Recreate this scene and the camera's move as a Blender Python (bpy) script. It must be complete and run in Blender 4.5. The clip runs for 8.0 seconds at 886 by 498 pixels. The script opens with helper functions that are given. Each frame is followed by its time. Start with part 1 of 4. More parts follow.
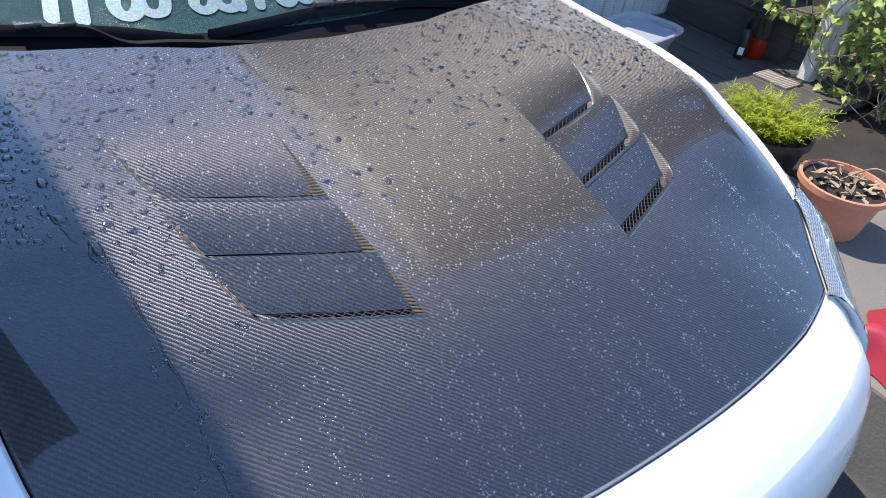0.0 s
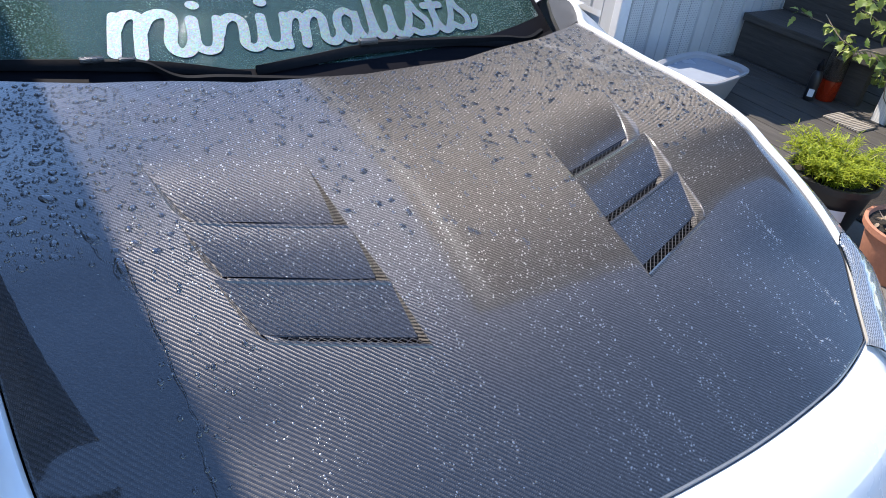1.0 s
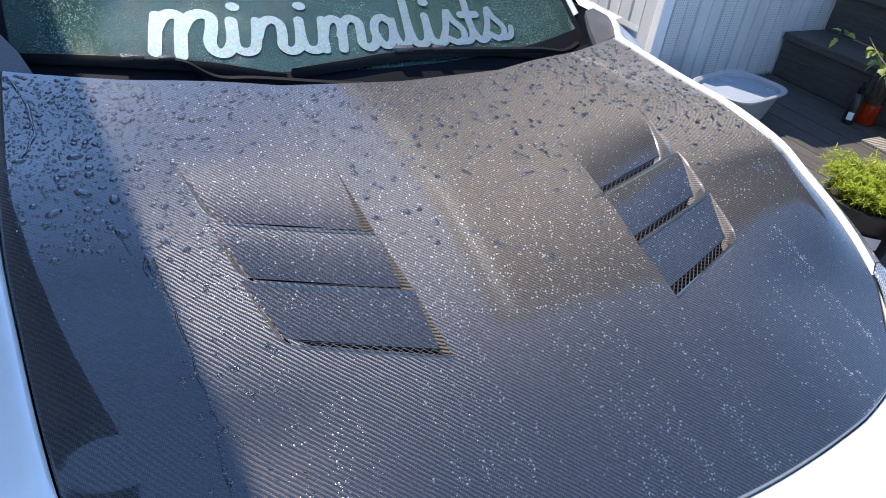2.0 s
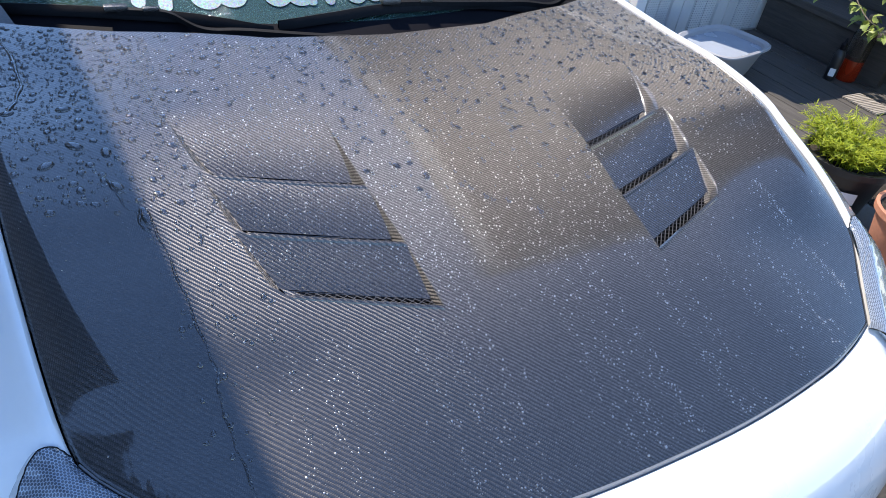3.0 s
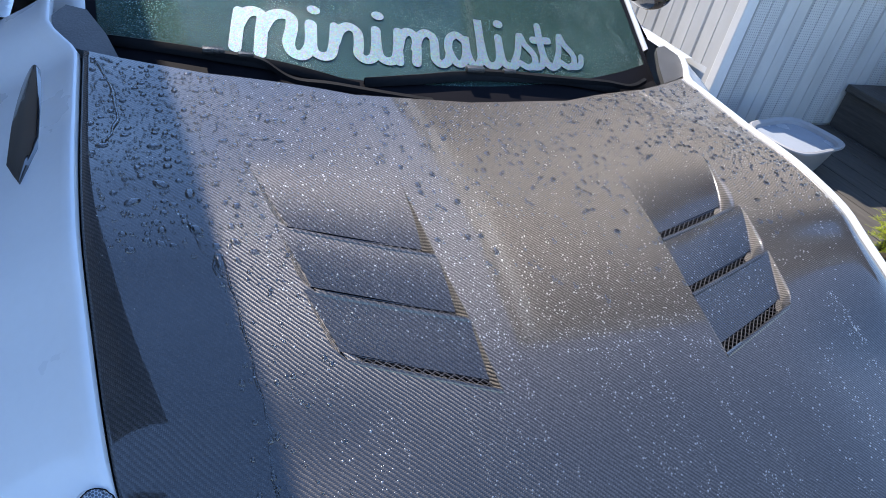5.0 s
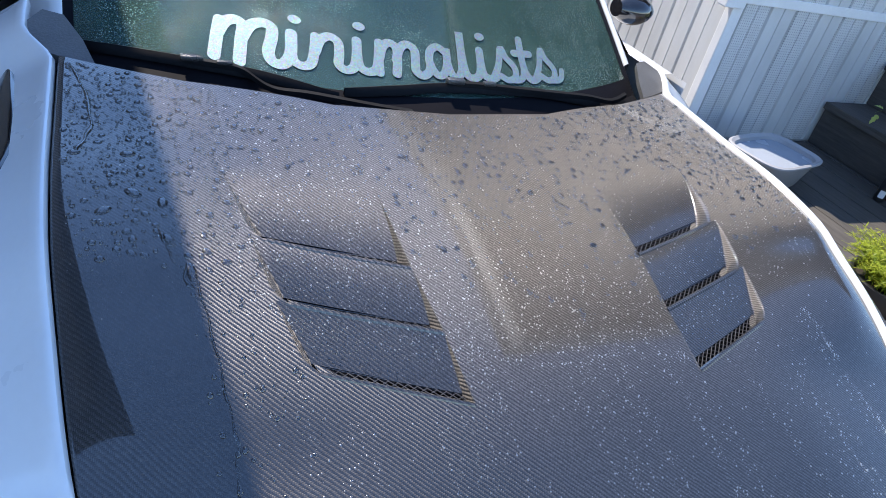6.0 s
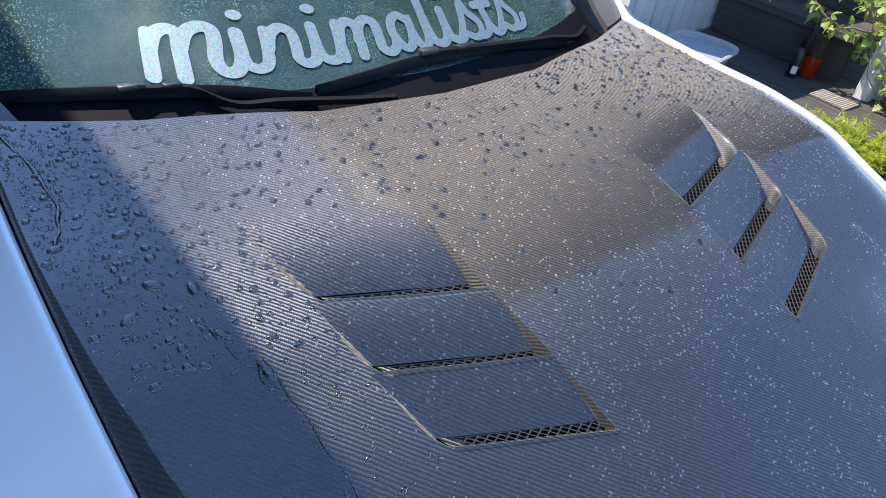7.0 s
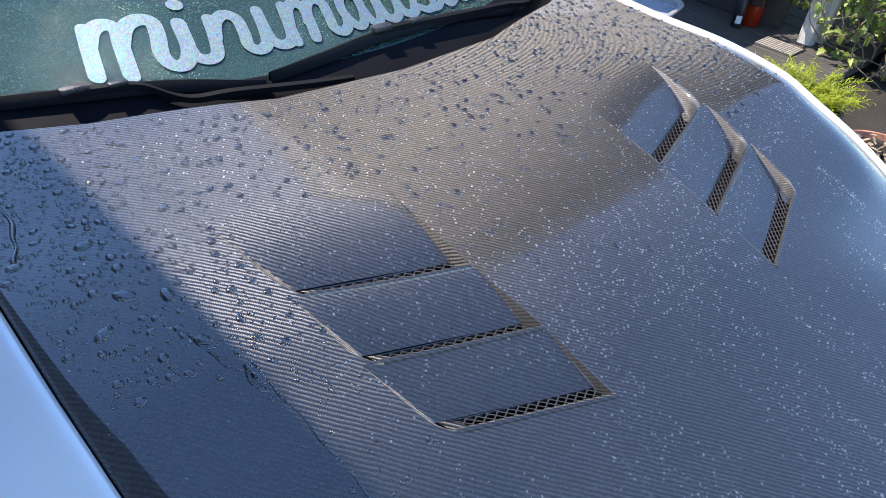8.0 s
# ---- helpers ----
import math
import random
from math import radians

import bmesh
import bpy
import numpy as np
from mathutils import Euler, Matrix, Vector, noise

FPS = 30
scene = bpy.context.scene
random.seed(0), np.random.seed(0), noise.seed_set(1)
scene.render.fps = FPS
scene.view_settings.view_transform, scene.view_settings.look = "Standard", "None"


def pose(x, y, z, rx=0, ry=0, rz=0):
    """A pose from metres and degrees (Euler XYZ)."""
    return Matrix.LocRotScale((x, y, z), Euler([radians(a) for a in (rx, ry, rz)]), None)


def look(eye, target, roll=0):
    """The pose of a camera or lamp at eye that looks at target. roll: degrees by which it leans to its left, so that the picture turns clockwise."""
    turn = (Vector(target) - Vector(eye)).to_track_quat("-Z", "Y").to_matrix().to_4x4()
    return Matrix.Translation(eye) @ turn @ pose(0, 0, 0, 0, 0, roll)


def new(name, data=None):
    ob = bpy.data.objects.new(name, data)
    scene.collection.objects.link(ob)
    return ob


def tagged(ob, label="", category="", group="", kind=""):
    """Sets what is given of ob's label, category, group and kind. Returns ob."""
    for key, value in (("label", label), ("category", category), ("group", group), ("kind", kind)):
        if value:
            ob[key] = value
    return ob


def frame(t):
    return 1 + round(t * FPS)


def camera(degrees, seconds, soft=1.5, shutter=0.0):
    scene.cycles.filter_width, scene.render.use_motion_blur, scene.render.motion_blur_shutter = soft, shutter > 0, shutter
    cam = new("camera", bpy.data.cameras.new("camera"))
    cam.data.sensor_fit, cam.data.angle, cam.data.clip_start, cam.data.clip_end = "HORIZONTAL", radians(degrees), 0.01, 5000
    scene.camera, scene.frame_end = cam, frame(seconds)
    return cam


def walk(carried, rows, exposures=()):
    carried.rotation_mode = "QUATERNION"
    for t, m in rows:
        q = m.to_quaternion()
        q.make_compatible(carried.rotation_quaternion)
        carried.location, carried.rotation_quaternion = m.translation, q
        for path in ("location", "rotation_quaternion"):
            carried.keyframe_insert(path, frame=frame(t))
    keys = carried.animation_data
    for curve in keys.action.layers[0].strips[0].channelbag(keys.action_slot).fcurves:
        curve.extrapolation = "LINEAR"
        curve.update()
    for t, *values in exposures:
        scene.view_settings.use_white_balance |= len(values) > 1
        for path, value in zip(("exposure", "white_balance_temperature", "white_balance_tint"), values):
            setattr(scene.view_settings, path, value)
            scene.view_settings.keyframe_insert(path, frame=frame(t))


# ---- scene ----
EXPOSURES = [(0.0, 1.0, 6300, 12), (6.5, 1.05, 6300, 12), (7.5, 1.18, 6300, 12), (8.0, 1.18, 6300, 12)]
cam = camera(64.72, 8.0, soft=0.9)
PATH = [
    (0, (-0.5970, -0.0820, 1.3930), (-0.0690, 0.5235, 0.7970), 8.70),
    (0.5, (-0.5421, -0.1435, 1.3983), (-0.0570, 0.5064, 0.8133), 6.02),
    (1, (-0.5408, -0.1356, 1.4024), (-0.0843, 0.5523, 0.8381), 6.43),
    (1.2, (-0.5354, -0.1286, 1.4012), (-0.0946, 0.5772, 0.8467), 6.21),
    (2.3, (-0.5474, -0.1293, 1.4170), (-0.1194, 0.5710, 0.8456), 8.33),
    (2.5, (-0.5565, -0.1345, 1.4223), (-0.1247, 0.5561, 0.8422), 8.57),
    (3, (-0.5592, -0.1409, 1.4132), (-0.1212, 0.5212, 0.8051), 9.15),
    (3.5, (-0.5579, -0.1422, 1.4067), (-0.1214, 0.5049, 0.7817), 9.96),
    (4, (-0.5717, -0.1251, 1.4186), (-0.1518, 0.5476, 0.8092), 11.75),
    (4.5, (-0.5895, -0.0969, 1.4275), (-0.1936, 0.6160, 0.8487), 13.31),
    (6, (-0.5715, -0.0970, 1.4361), (-0.1545, 0.6284, 0.8884), 14.73),
    (6.5, (-0.6107, 0.0158, 1.4248), (-0.1431, 0.6982, 0.8631), 13.23),
    (7, (-0.6902, 0.1599, 1.4115), (-0.1607, 0.7628, 0.8147), 8.48),
    (7.5, (-0.7025, 0.1765, 1.3967), (-0.1513, 0.7317, 0.7738), 5.35),
    (8, (-0.6949, 0.1856, 1.4001), (-0.1338, 0.7373, 0.7830), 5.71),
]
walk(cam, [(t, look(eye, target, roll)) for t, eye, target, roll in PATH], EXPOSURES)

# ---- light ----
SUN_TURN, SUN_HEIGHT = radians(-25), radians(57)  # turn from +y towards +x
to_sun = Vector((math.sin(SUN_TURN) * math.cos(SUN_HEIGHT), math.cos(SUN_TURN) * math.cos(SUN_HEIGHT), math.sin(SUN_HEIGHT)))
world = bpy.data.worlds.new("sky")
scene.world = world
world.use_nodes = True
sky = world.node_tree.nodes.new("ShaderNodeTexSky")
sky.sky_type, sky.sun_disc = "NISHITA", False
sky.sun_elevation, sky.sun_rotation = SUN_HEIGHT, SUN_TURN
sky.air_density, sky.dust_density, sky.ozone_density = 1.0, 0.0, 5.0
background = world.node_tree.nodes["Background"]
background.inputs["Strength"].default_value = 0.19
world.node_tree.links.new(sky.outputs["Color"], background.inputs["Color"])
sun = new("sun", bpy.data.lights.new("sun", "SUN"))
sun.data.energy, sun.data.angle, sun.data.color = 4.2, radians(0.36), (1.0, 0.90, 0.76)
sun.matrix_world = look(to_sun * 30, (0, 0, 0))


# ---- materials ----
class Nodes:
    """A short way to write a material's nodes."""

    def __init__(self, name):
        self.mat = bpy.data.materials.new(name)
        self.mat.use_nodes = True
        self.tree = self.mat.node_tree
        self.bsdf = self.tree.nodes["Principled BSDF"]
        self.where = None

    def node(self, kind, inputs=()):
        n = self.tree.nodes.new(kind)
        for key, value in dict(inputs).items():
            self.put(n.inputs[key], value)
        return n

    def put(self, socket, value):
        if isinstance(value, bpy.types.NodeSocket):
            self.tree.links.new(value, socket)
        else:
            socket.default_value = value

    def set(self, **inputs):
        for key, value in inputs.items():
            self.put(self.bsdf.inputs[key.replace("_", " ")], value)
        return self

    def place(self):
        if self.where is None:
            self.where = self.node("ShaderNodeTexCoord").outputs["Object"]
        return self.where

    def math(self, op, a, b=0.0):
        n = self.node("ShaderNodeMath", {0: a, 1: b})
        n.operation = op
        return n.outputs[0]

    def noise(self, scale, detail=4.0, rough=0.55, stretch=None):
        vector = self.place()
        if stretch:
            vector = self.node("ShaderNodeMapping", {"Vector": vector, "Scale": stretch}).outputs[0]
        return self.node("ShaderNodeTexNoise", {"Vector": vector, "Scale": scale, "Detail": detail, "Roughness": rough}).outputs["Fac"]

    def ramp(self, fac, *stops):
        n = self.node("ShaderNodeValToRGB", {"Fac": fac})
        while len(n.color_ramp.elements) < len(stops):
            n.color_ramp.elements.new(0.5)
        for e, (at, colour) in zip(n.color_ramp.elements, stops):
            e.position, e.color = at, (*colour, 1) if isinstance(colour, tuple) else (colour, colour, colour, 1)
        return n.outputs["Color"]

    def mix(self, fac, a, b, blend="MIX"):
        n = self.node("ShaderNodeMix")
        n.data_type, n.blend_type = "RGBA", blend
        for i, v in ((0, fac), (6, a), (7, b)):
            self.put(n.inputs[i], (*v, 1) if isinstance(v, tuple) else v)
        return n.outputs[2]

    def bump(self, height, strength=0.3, distance=0.002):
        return self.node("ShaderNodeBump", {"Height": height, "Strength": strength, "Distance": distance}).outputs[0]


def plain(name, colour, rough=0.5, metal=0.0, spread=0.15, scale=6.0, bump=0.15, fine=90.0, coat=0.0, distance=0.002):
    """A surface with broad stains and a fine grain."""
    n = Nodes(name)
    dark = tuple(c * (1 - spread) for c in colour)
    light = tuple(min(1, c * (1 + spread)) for c in colour)
    broad, grain = n.noise(scale, 5), n.noise(fine, 3)
    tone = n.mix(0.35, n.ramp(broad, (0.3, dark), (0.7, light)), n.ramp(grain, (0.3, dark), (0.7, light)))
    n.set(Base_Color=tone, Metallic=metal, Roughness=n.ramp(broad, (0.3, max(0, rough - 0.06)), (0.7, min(1, rough + 0.06))))
    n.set(Coat_Weight=coat, Coat_Roughness=0.03)
    if bump:
        n.set(Normal=n.bump(grain, bump, distance))
    return n.mat


ARCH, SWELL = 0.38, 0.10  # how far a tow's normal tips across and along it
SHEEN = (0.104, 0.099, 0.098)


def carbon_weave(name, tow=0.00172):
    """2x2 twill of carbon tows under clear lacquer; each tow shines in a band across its fibres."""
    n = Nodes(name)
    # on steep walls the cloth runs down the wall
    facing = n.node("ShaderNodeSeparateXYZ", {0: n.node("ShaderNodeNewGeometry").outputs["Normal"]}).outputs["X"]
    steep = n.math("MULTIPLY", n.math("GREATER_THAN", n.math("ABSOLUTE", facing), 0.4), n.math("SIGN", facing))
    spot = n.node("ShaderNodeSeparateXYZ", {0: n.place()}).outputs
    flat_x = n.math("SUBTRACT", spot["X"], n.math("MULTIPLY", spot["Z"], steep))
    laid = n.node("ShaderNodeCombineXYZ", {0: flat_x, 1: spot["Y"]}).outputs[0]
    turned = n.node("ShaderNodeMapping", {"Vector": laid, "Rotation": (0, 0, radians(2)), "Scale": (1 / tow, 1 / tow, 1 / tow)}).outputs[0]
    axes = n.node("ShaderNodeSeparateXYZ", {0: turned}).outputs
    # hand-laid cloth wanders a little from its straight run
    u = n.math("ADD", axes["X"], n.math("MULTIPLY", n.noise(26, 2), 2.4))
    v = n.math("ADD", axes["Y"], n.math("MULTIPLY", n.noise(33, 2), 2.4))
    step = n.math("FLOORED_MODULO", n.math("ADD", n.math("FLOOR", u), n.math("FLOOR", v)), 4.0)
    over = n.math("LESS_THAN", step, 1.5)
    under = n.math("SUBTRACT", 1.0, over)

    def lean(across, along, start):
        """The tow's arch, tipping across it, and its rise and fall where it crosses two others."""
        side = n.math("MULTIPLY", n.math("COSINE", n.math("MULTIPLY", n.math("FRACT", across), math.pi)), -ARCH)
        run = n.math("FLOORED_MODULO", n.math("SUBTRACT", n.math("ADD", n.math("FLOOR", across), along), start), 4.0)
        rise = n.math("MULTIPLY", n.math("COSINE", n.math("MULTIPLY", run, math.pi / 2)), -SWELL)
        return side, rise

    warp_side, warp_rise = lean(u, v, 0.0)
    weft_side, weft_rise = lean(v, u, 2.0)
    tip = n.node("ShaderNodeCombineXYZ", {0: n.math("ADD", n.math("MULTIPLY", over, warp_side), n.math("MULTIPLY", under, weft_rise)), 1: n.math("ADD", n.math("MULTIPLY", over, warp_rise), n.math("MULTIPLY", under, weft_side))})
    tipped = n.node("ShaderNodeVectorMath", {0: n.node("ShaderNodeNewGeometry").outputs["Normal"], 1: tip.outputs[0]})
    unit = n.node("ShaderNodeVectorMath", {0: tipped.outputs[0]})
    unit.operation = "NORMALIZE"
    raised = unit.outputs[0]
    patchy = n.ramp(n.noise(6, 4), (0.3, 0.75), (0.7, 1.25))
    tone = n.mix(1.0, n.mix(over, (0.006, 0.006, 0.0064), (0.0105, 0.0102, 0.0098)), patchy, "MULTIPLY")
    cell = n.node("ShaderNodeVectorMath", {0: n.node("ShaderNodeCombineXYZ", {0: u, 1: v}).outputs[0]})
    cell.operation = "FLOOR"
    lot = n.node("ShaderNodeTexWhiteNoise", {"Vector": cell.outputs[0]}).outputs["Value"]
    wet = n.noise(14, 5)
    n.set(Base_Color=tone, Specular_IOR_Level=0.0, Roughness=0.6, Normal=raised)
    film = n.noise(26, 3, 0.6, (1.0, 0.05, 0.05))
    n.set(Coat_Normal=n.bump(film, 0.10, 0.002))
    n.set(Coat_Weight=1.0, Coat_Roughness=n.ramp(wet, (0.35, 0.025), (0.75, 0.085)), Coat_IOR=1.64)
    # the fibres' own shine, narrow along a tow and wide across it
    vary = n.math("ADD", n.math("MULTIPLY", lot, 0.44), 0.78)
    shine = n.mix(1.0, n.mix(over, tuple(c * 0.57 for c in SHEEN), SHEEN), vary, "MULTIPLY")
    fibre = n.node("ShaderNodeCombineXYZ", {0: under, 1: over}).outputs[0]
    gloss = n.node("ShaderNodeBsdfAnisotropic", {"Color": shine, "Roughness": 0.57, "Anisotropy": 0.585, "Normal": raised, "Tangent": fibre})
    gloss.distribution = "GGX"
    both = n.node("ShaderNodeAddShader", {0: n.bsdf.outputs[0], 1: gloss.outputs[0]})
    n.tree.links.new(both.outputs[0], n.tree.nodes["Material Output"].inputs["Surface"])
    return n.mat


def water_clear(name):
    n = Nodes(name)
    n.set(Base_Color=(0.66, 0.66, 0.66, 1), Roughness=0.05, IOR=1.33, Transmission_Weight=1.0, Coat_Weight=1.0, Coat_Roughness=0.13, Coat_IOR=1.6)
    # much of the light goes straight on to the surface below the bead
    clear = n.node("ShaderNodeBsdfTransparent")
    both = n.node("ShaderNodeMixShader", {0: 0.02, 1: n.bsdf.outputs[0], 2: clear.outputs[0]})
    n.tree.links.new(both.outputs[0], n.tree.nodes["Material Output"].inputs["Surface"])
    return n.mat


def speck_clear(name):
    """Droplets too fine to see through: a clear film with a bright skin."""
    n = Nodes(name)
    skin_gloss = n.node("ShaderNodeBsdfGlossy", {"Color": (1, 1, 1, 1), "Roughness": 0.33})
    clear = n.node("ShaderNodeBsdfTransparent")
    both = n.node("ShaderNodeMixShader", {0: 0.34, 1: clear.outputs[0], 2: skin_gloss.outputs[0]})
    n.tree.links.new(both.outputs[0], n.tree.nodes["Material Output"].inputs["Surface"])
    return n.mat


def glass_tint(name):
    """Green-tinted laminated glass, fogged by fine beads of water that scatter the light."""
    n = Nodes(name)
    spots = n.node("ShaderNodeTexVoronoi", {"Vector": n.place(), "Scale": 250.0})
    patch = n.ramp(n.noise(7, 4), (0.36, 0.40), (0.66, 1.0))
    bead = n.math("MULTIPLY", n.ramp(spots.outputs["Distance"], (0.16, 1.0), (0.42, 0.0)), patch)
    fog = n.ramp(n.noise(4, 5), (0.30, 0.42), (0.7, 0.78))
    n.set(Base_Color=n.mix(bead, (0.14, 0.27, 0.23), (0.45, 0.6, 0.56)), Roughness=0.06, IOR=1.5)
    n.set(Transmission_Weight=n.math("SUBTRACT", 1.0, n.math("MULTIPLY", n.mix(0.6, bead, fog), 0.55)))
    n.set(Normal=n.bump(bead, 0.5, 0.0015))
    return n.mat


def sparkle_vinyl(name):
    """Silvery flake vinyl."""
    n = Nodes(name)
    flake = n.node("ShaderNodeTexVoronoi", {"Vector": n.place(), "Scale": 420.0})
    tint = n.mix(0.35, (0.21, 0.28, 0.31), flake.outputs["Color"], "OVERLAY")
    n.set(Base_Color=tint, Metallic=0.6, Roughness=0.6, Normal=n.bump(flake.outputs["Distance"], 0.15, 0.001))
    return n.mat


def lamp_lens(name):
    """Headlight cover under a honeycomb film."""
    n = Nodes(name)
    axes = n.node("ShaderNodeSeparateXYZ", {0: n.place()}).outputs
    pitch = 4 * math.pi / (math.sqrt(3) * 0.0034)
    waves = []
    for turn in (0, 120, 240):
        along = n.math("ADD", n.math("MULTIPLY", axes["X"], pitch * math.cos(radians(turn))), n.math("MULTIPLY", axes["Y"], pitch * math.sin(radians(turn))))
        waves.append(n.math("COSINE", along))
    cell = n.math("ADD", waves[0], n.math("ADD", waves[1], waves[2]))
    line = n.ramp(n.math("MULTIPLY", n.math("ADD", cell, 1.5), 0.22), (0.12, 1.0), (0.22, 0.0))
    n.set(Base_Color=n.mix(line, (0.075, 0.09, 0.115), (0.30, 0.34, 0.40)), Roughness=0.25, Coat_Weight=1.0, Coat_Roughness=0.02)
    return n.mat


def board(name, colour, along="x", worn=0.5):
    """Weathered timber, grain running along one axis, tone changing from board to board."""
    n = Nodes(name)
    stretch = {"x": (0.7, 9, 9), "y": (9, 0.7, 9), "z": (9, 9, 0.7)}[along]
    grain = n.noise(7, 6, 0.65, stretch)
    rings = n.noise(30, 3, 0.5, stretch)
    dark, light = tuple(c * 0.45 for c in colour), tuple(c * 1.5 for c in colour)
    tone = n.mix(0.4, n.ramp(grain, (0.3, dark), (0.7, light)), n.ramp(rings, (0.35, dark), (0.65, colour)))
    lot = n.node("ShaderNodeObjectInfo").outputs["Random"]
    tone = n.mix(n.math("MULTIPLY", lot, 0.45), tone, tuple(c * 0.5 for c in colour))
    n.set(Base_Color=tone, Roughness=0.75, Normal=n.bump(grain, 0.5, 0.003))
    return n.mat


def siding_white(name, holes):
    """White vinyl, dusty; the vented kind is pierced with rows of small holes."""
    n = Nodes(name)
    dust = n.noise(5, 5, 0.6, (1, 1, 0.4))
    tone = n.ramp(dust, (0.25, (0.49, 0.49, 0.475)), (0.7, (0.65, 0.65, 0.64)))
    if holes:
        axes = n.node("ShaderNodeSeparateXYZ", {0: n.place()}).outputs
        row = n.math("ABSOLUTE", n.math("SINE", n.math("MULTIPLY", axes["Z"], math.pi / 0.011)))
        col = n.math("ABSOLUTE", n.math("SINE", n.math("MULTIPLY", axes["X"], math.pi / 0.011)))
        hole = n.math("GREATER_THAN", n.math("MULTIPLY", row, col), 0.78)
        tone = n.mix(hole, tone, (0.34, 0.34, 0.35))
    n.set(Base_Color=tone, Roughness=0.5, Normal=n.bump(n.noise(60, 3), 0.08, 0.002))
    return n.mat


def leaf_green(name, dark, light):
    n = Nodes(name)
    lot = n.node("ShaderNodeNewGeometry").outputs["Random Per Island"]
    tone = n.mix(n.math("MULTIPLY", n.noise(40, 2), 0.4), n.ramp(lot, (0.0, dark), (1.0, light)), dark)
    n.set(Base_Color=tone, Roughness=0.5)
    # light passes through thin leaves
    through_leaf = n.node("ShaderNodeBsdfTranslucent", {"Color": n.mix(0.5, tone, light)})
    both = n.node("ShaderNodeMixShader", {0: 0.35, 1: n.bsdf.outputs[0], 2: through_leaf.outputs[0]})
    n.tree.links.new(both.outputs[0], n.tree.nodes["Material Output"].inputs["Surface"])
    return n.mat


CARBON = carbon_weave("carbon_twill")
WHITE = plain("white_paint", (0.74, 0.75, 0.76), 0.3, spread=0.03, bump=0.0, coat=1.0)
BLACK = plain("black_plastic", (0.006, 0.006, 0.008), 0.45, spread=0.3, bump=0.2)
GLOSS = plain("gloss_black", (0.012, 0.012, 0.014), 0.15, spread=0.2, bump=0.0, coat=1.0)
FRIT = plain("ceramic_border", (0.006, 0.006, 0.009), 0.7, spread=0.2, bump=0.0)
RUBBER = plain("rubber", (0.008, 0.008, 0.009), 0.6, spread=0.3, bump=0.4)
STEEL = plain("steel", (0.5, 0.5, 0.5), 0.25, metal=1.0)
CLIP = plain("worn_clip", (0.10, 0.10, 0.105), 0.3, metal=0.8, spread=0.6, fine=400.0, bump=0.6)
WATER = water_clear("water")
SPECK = speck_clear("fine_water")
GLASS = glass_tint("windscreen_glass")
VINYL = sparkle_vinyl("flake_vinyl")
LENS = lamp_lens("lamp_lens")
SIDING = siding_white("white_siding", False)
VENTED = siding_white("vented_siding", True)
TRIM = plain("white_trim", (0.75, 0.75, 0.74), 0.5, spread=0.06)
GUTTER = plain("unseen_fascia", (0.62, 0.61, 0.58), 0.6, spread=0.15)
DECK = board("deck_boards", (0.078, 0.070, 0.063), "y")
SUNLIT_BOARD = board("sunlit_board", (0.36, 0.32, 0.27), "x")
WIRE = plain("mesh_wire", (0.045, 0.045, 0.05), 0.4, spread=0.2, bump=0.0)
BLOCK = plain("dark_block", (0.05, 0.05, 0.055), 0.85, spread=0.35, scale=9.0, bump=0.5)
EDGE_SHEEN = plain("hood_edge_sheen", (0.20, 0.20, 0.205), 0.4, spread=0.25, fine=300.0, bump=0.2, coat=0.6)
COWL_GREY = plain("wet_grey_plastic", (0.085, 0.085, 0.085), 0.45, spread=0.4, fine=260.0, bump=0.3, coat=0.1)
POST = board("painted_post", (0.80, 0.77, 0.71), "z")
ASPHALT = plain("asphalt", (0.055, 0.054, 0.053), 0.85, spread=0.4, scale=2.0, bump=0.6, fine=140, distance=0.004)
PAVING = plain("concrete", (0.16, 0.145, 0.125), 0.85, spread=0.2, scale=3.0, bump=0.4, fine=120, distance=0.003)
SOFFIT = plain("unseen_soffit", (0.064, 0.063, 0.055), 0.7, spread=0.1, scale=2.0)
BOUNCE_ROOF = plain("bounce_roofing", (0.72, 0.7, 0.66), 0.8, spread=0.06, scale=1.0)
HOUSE = plain("house_boards", (0.16, 0.14, 0.13), 0.7, spread=0.15, scale=2.0)
ROOF = plain("roof_shingle", (0.07, 0.065, 0.06), 0.9, spread=0.3, scale=4.0, bump=0.6)
# suds and white tub toned down; the shade over them is in these colours
SUDS = plain("soapy_water", (0.30, 0.33, 0.38), 0.25, spread=0.06, bump=0.1)
TUB = plain("tub_plastic", (0.33, 0.33, 0.34), 0.35, spread=0.04, bump=0.05)
CLAY = plain("terracotta", (0.46, 0.2, 0.12), 0.8, spread=0.2, bump=0.3)
SOIL_AND_SHADE = plain("soil", (0.026, 0.020, 0.015), 0.95, spread=0.5, bump=1.0, fine=160, distance=0.006)
POT = plain("pot_plastic", (0.018, 0.018, 0.019), 0.4, spread=0.3)
PAPER = plain("paper_label", (0.7, 0.7, 0.7), 0.6, spread=0.05)
FERN = leaf_green("fern_leaf", (0.17, 0.23, 0.010), (0.50, 0.54, 0.04))
VINE = leaf_green("vine_leaf", (0.09, 0.16, 0.02), (0.50, 0.56, 0.16))
LITTER = plain("dry_leaf", (0.30, 0.22, 0.15), 0.85, spread=0.4, scale=40.0, bump=0.4)
TWIG = plain("twig", (0.24, 0.19, 0.14), 0.9, spread=0.3, bump=0.6)
RED = plain("red_cloth", (0.27, 0.014, 0.03), 0.6, spread=0.25)
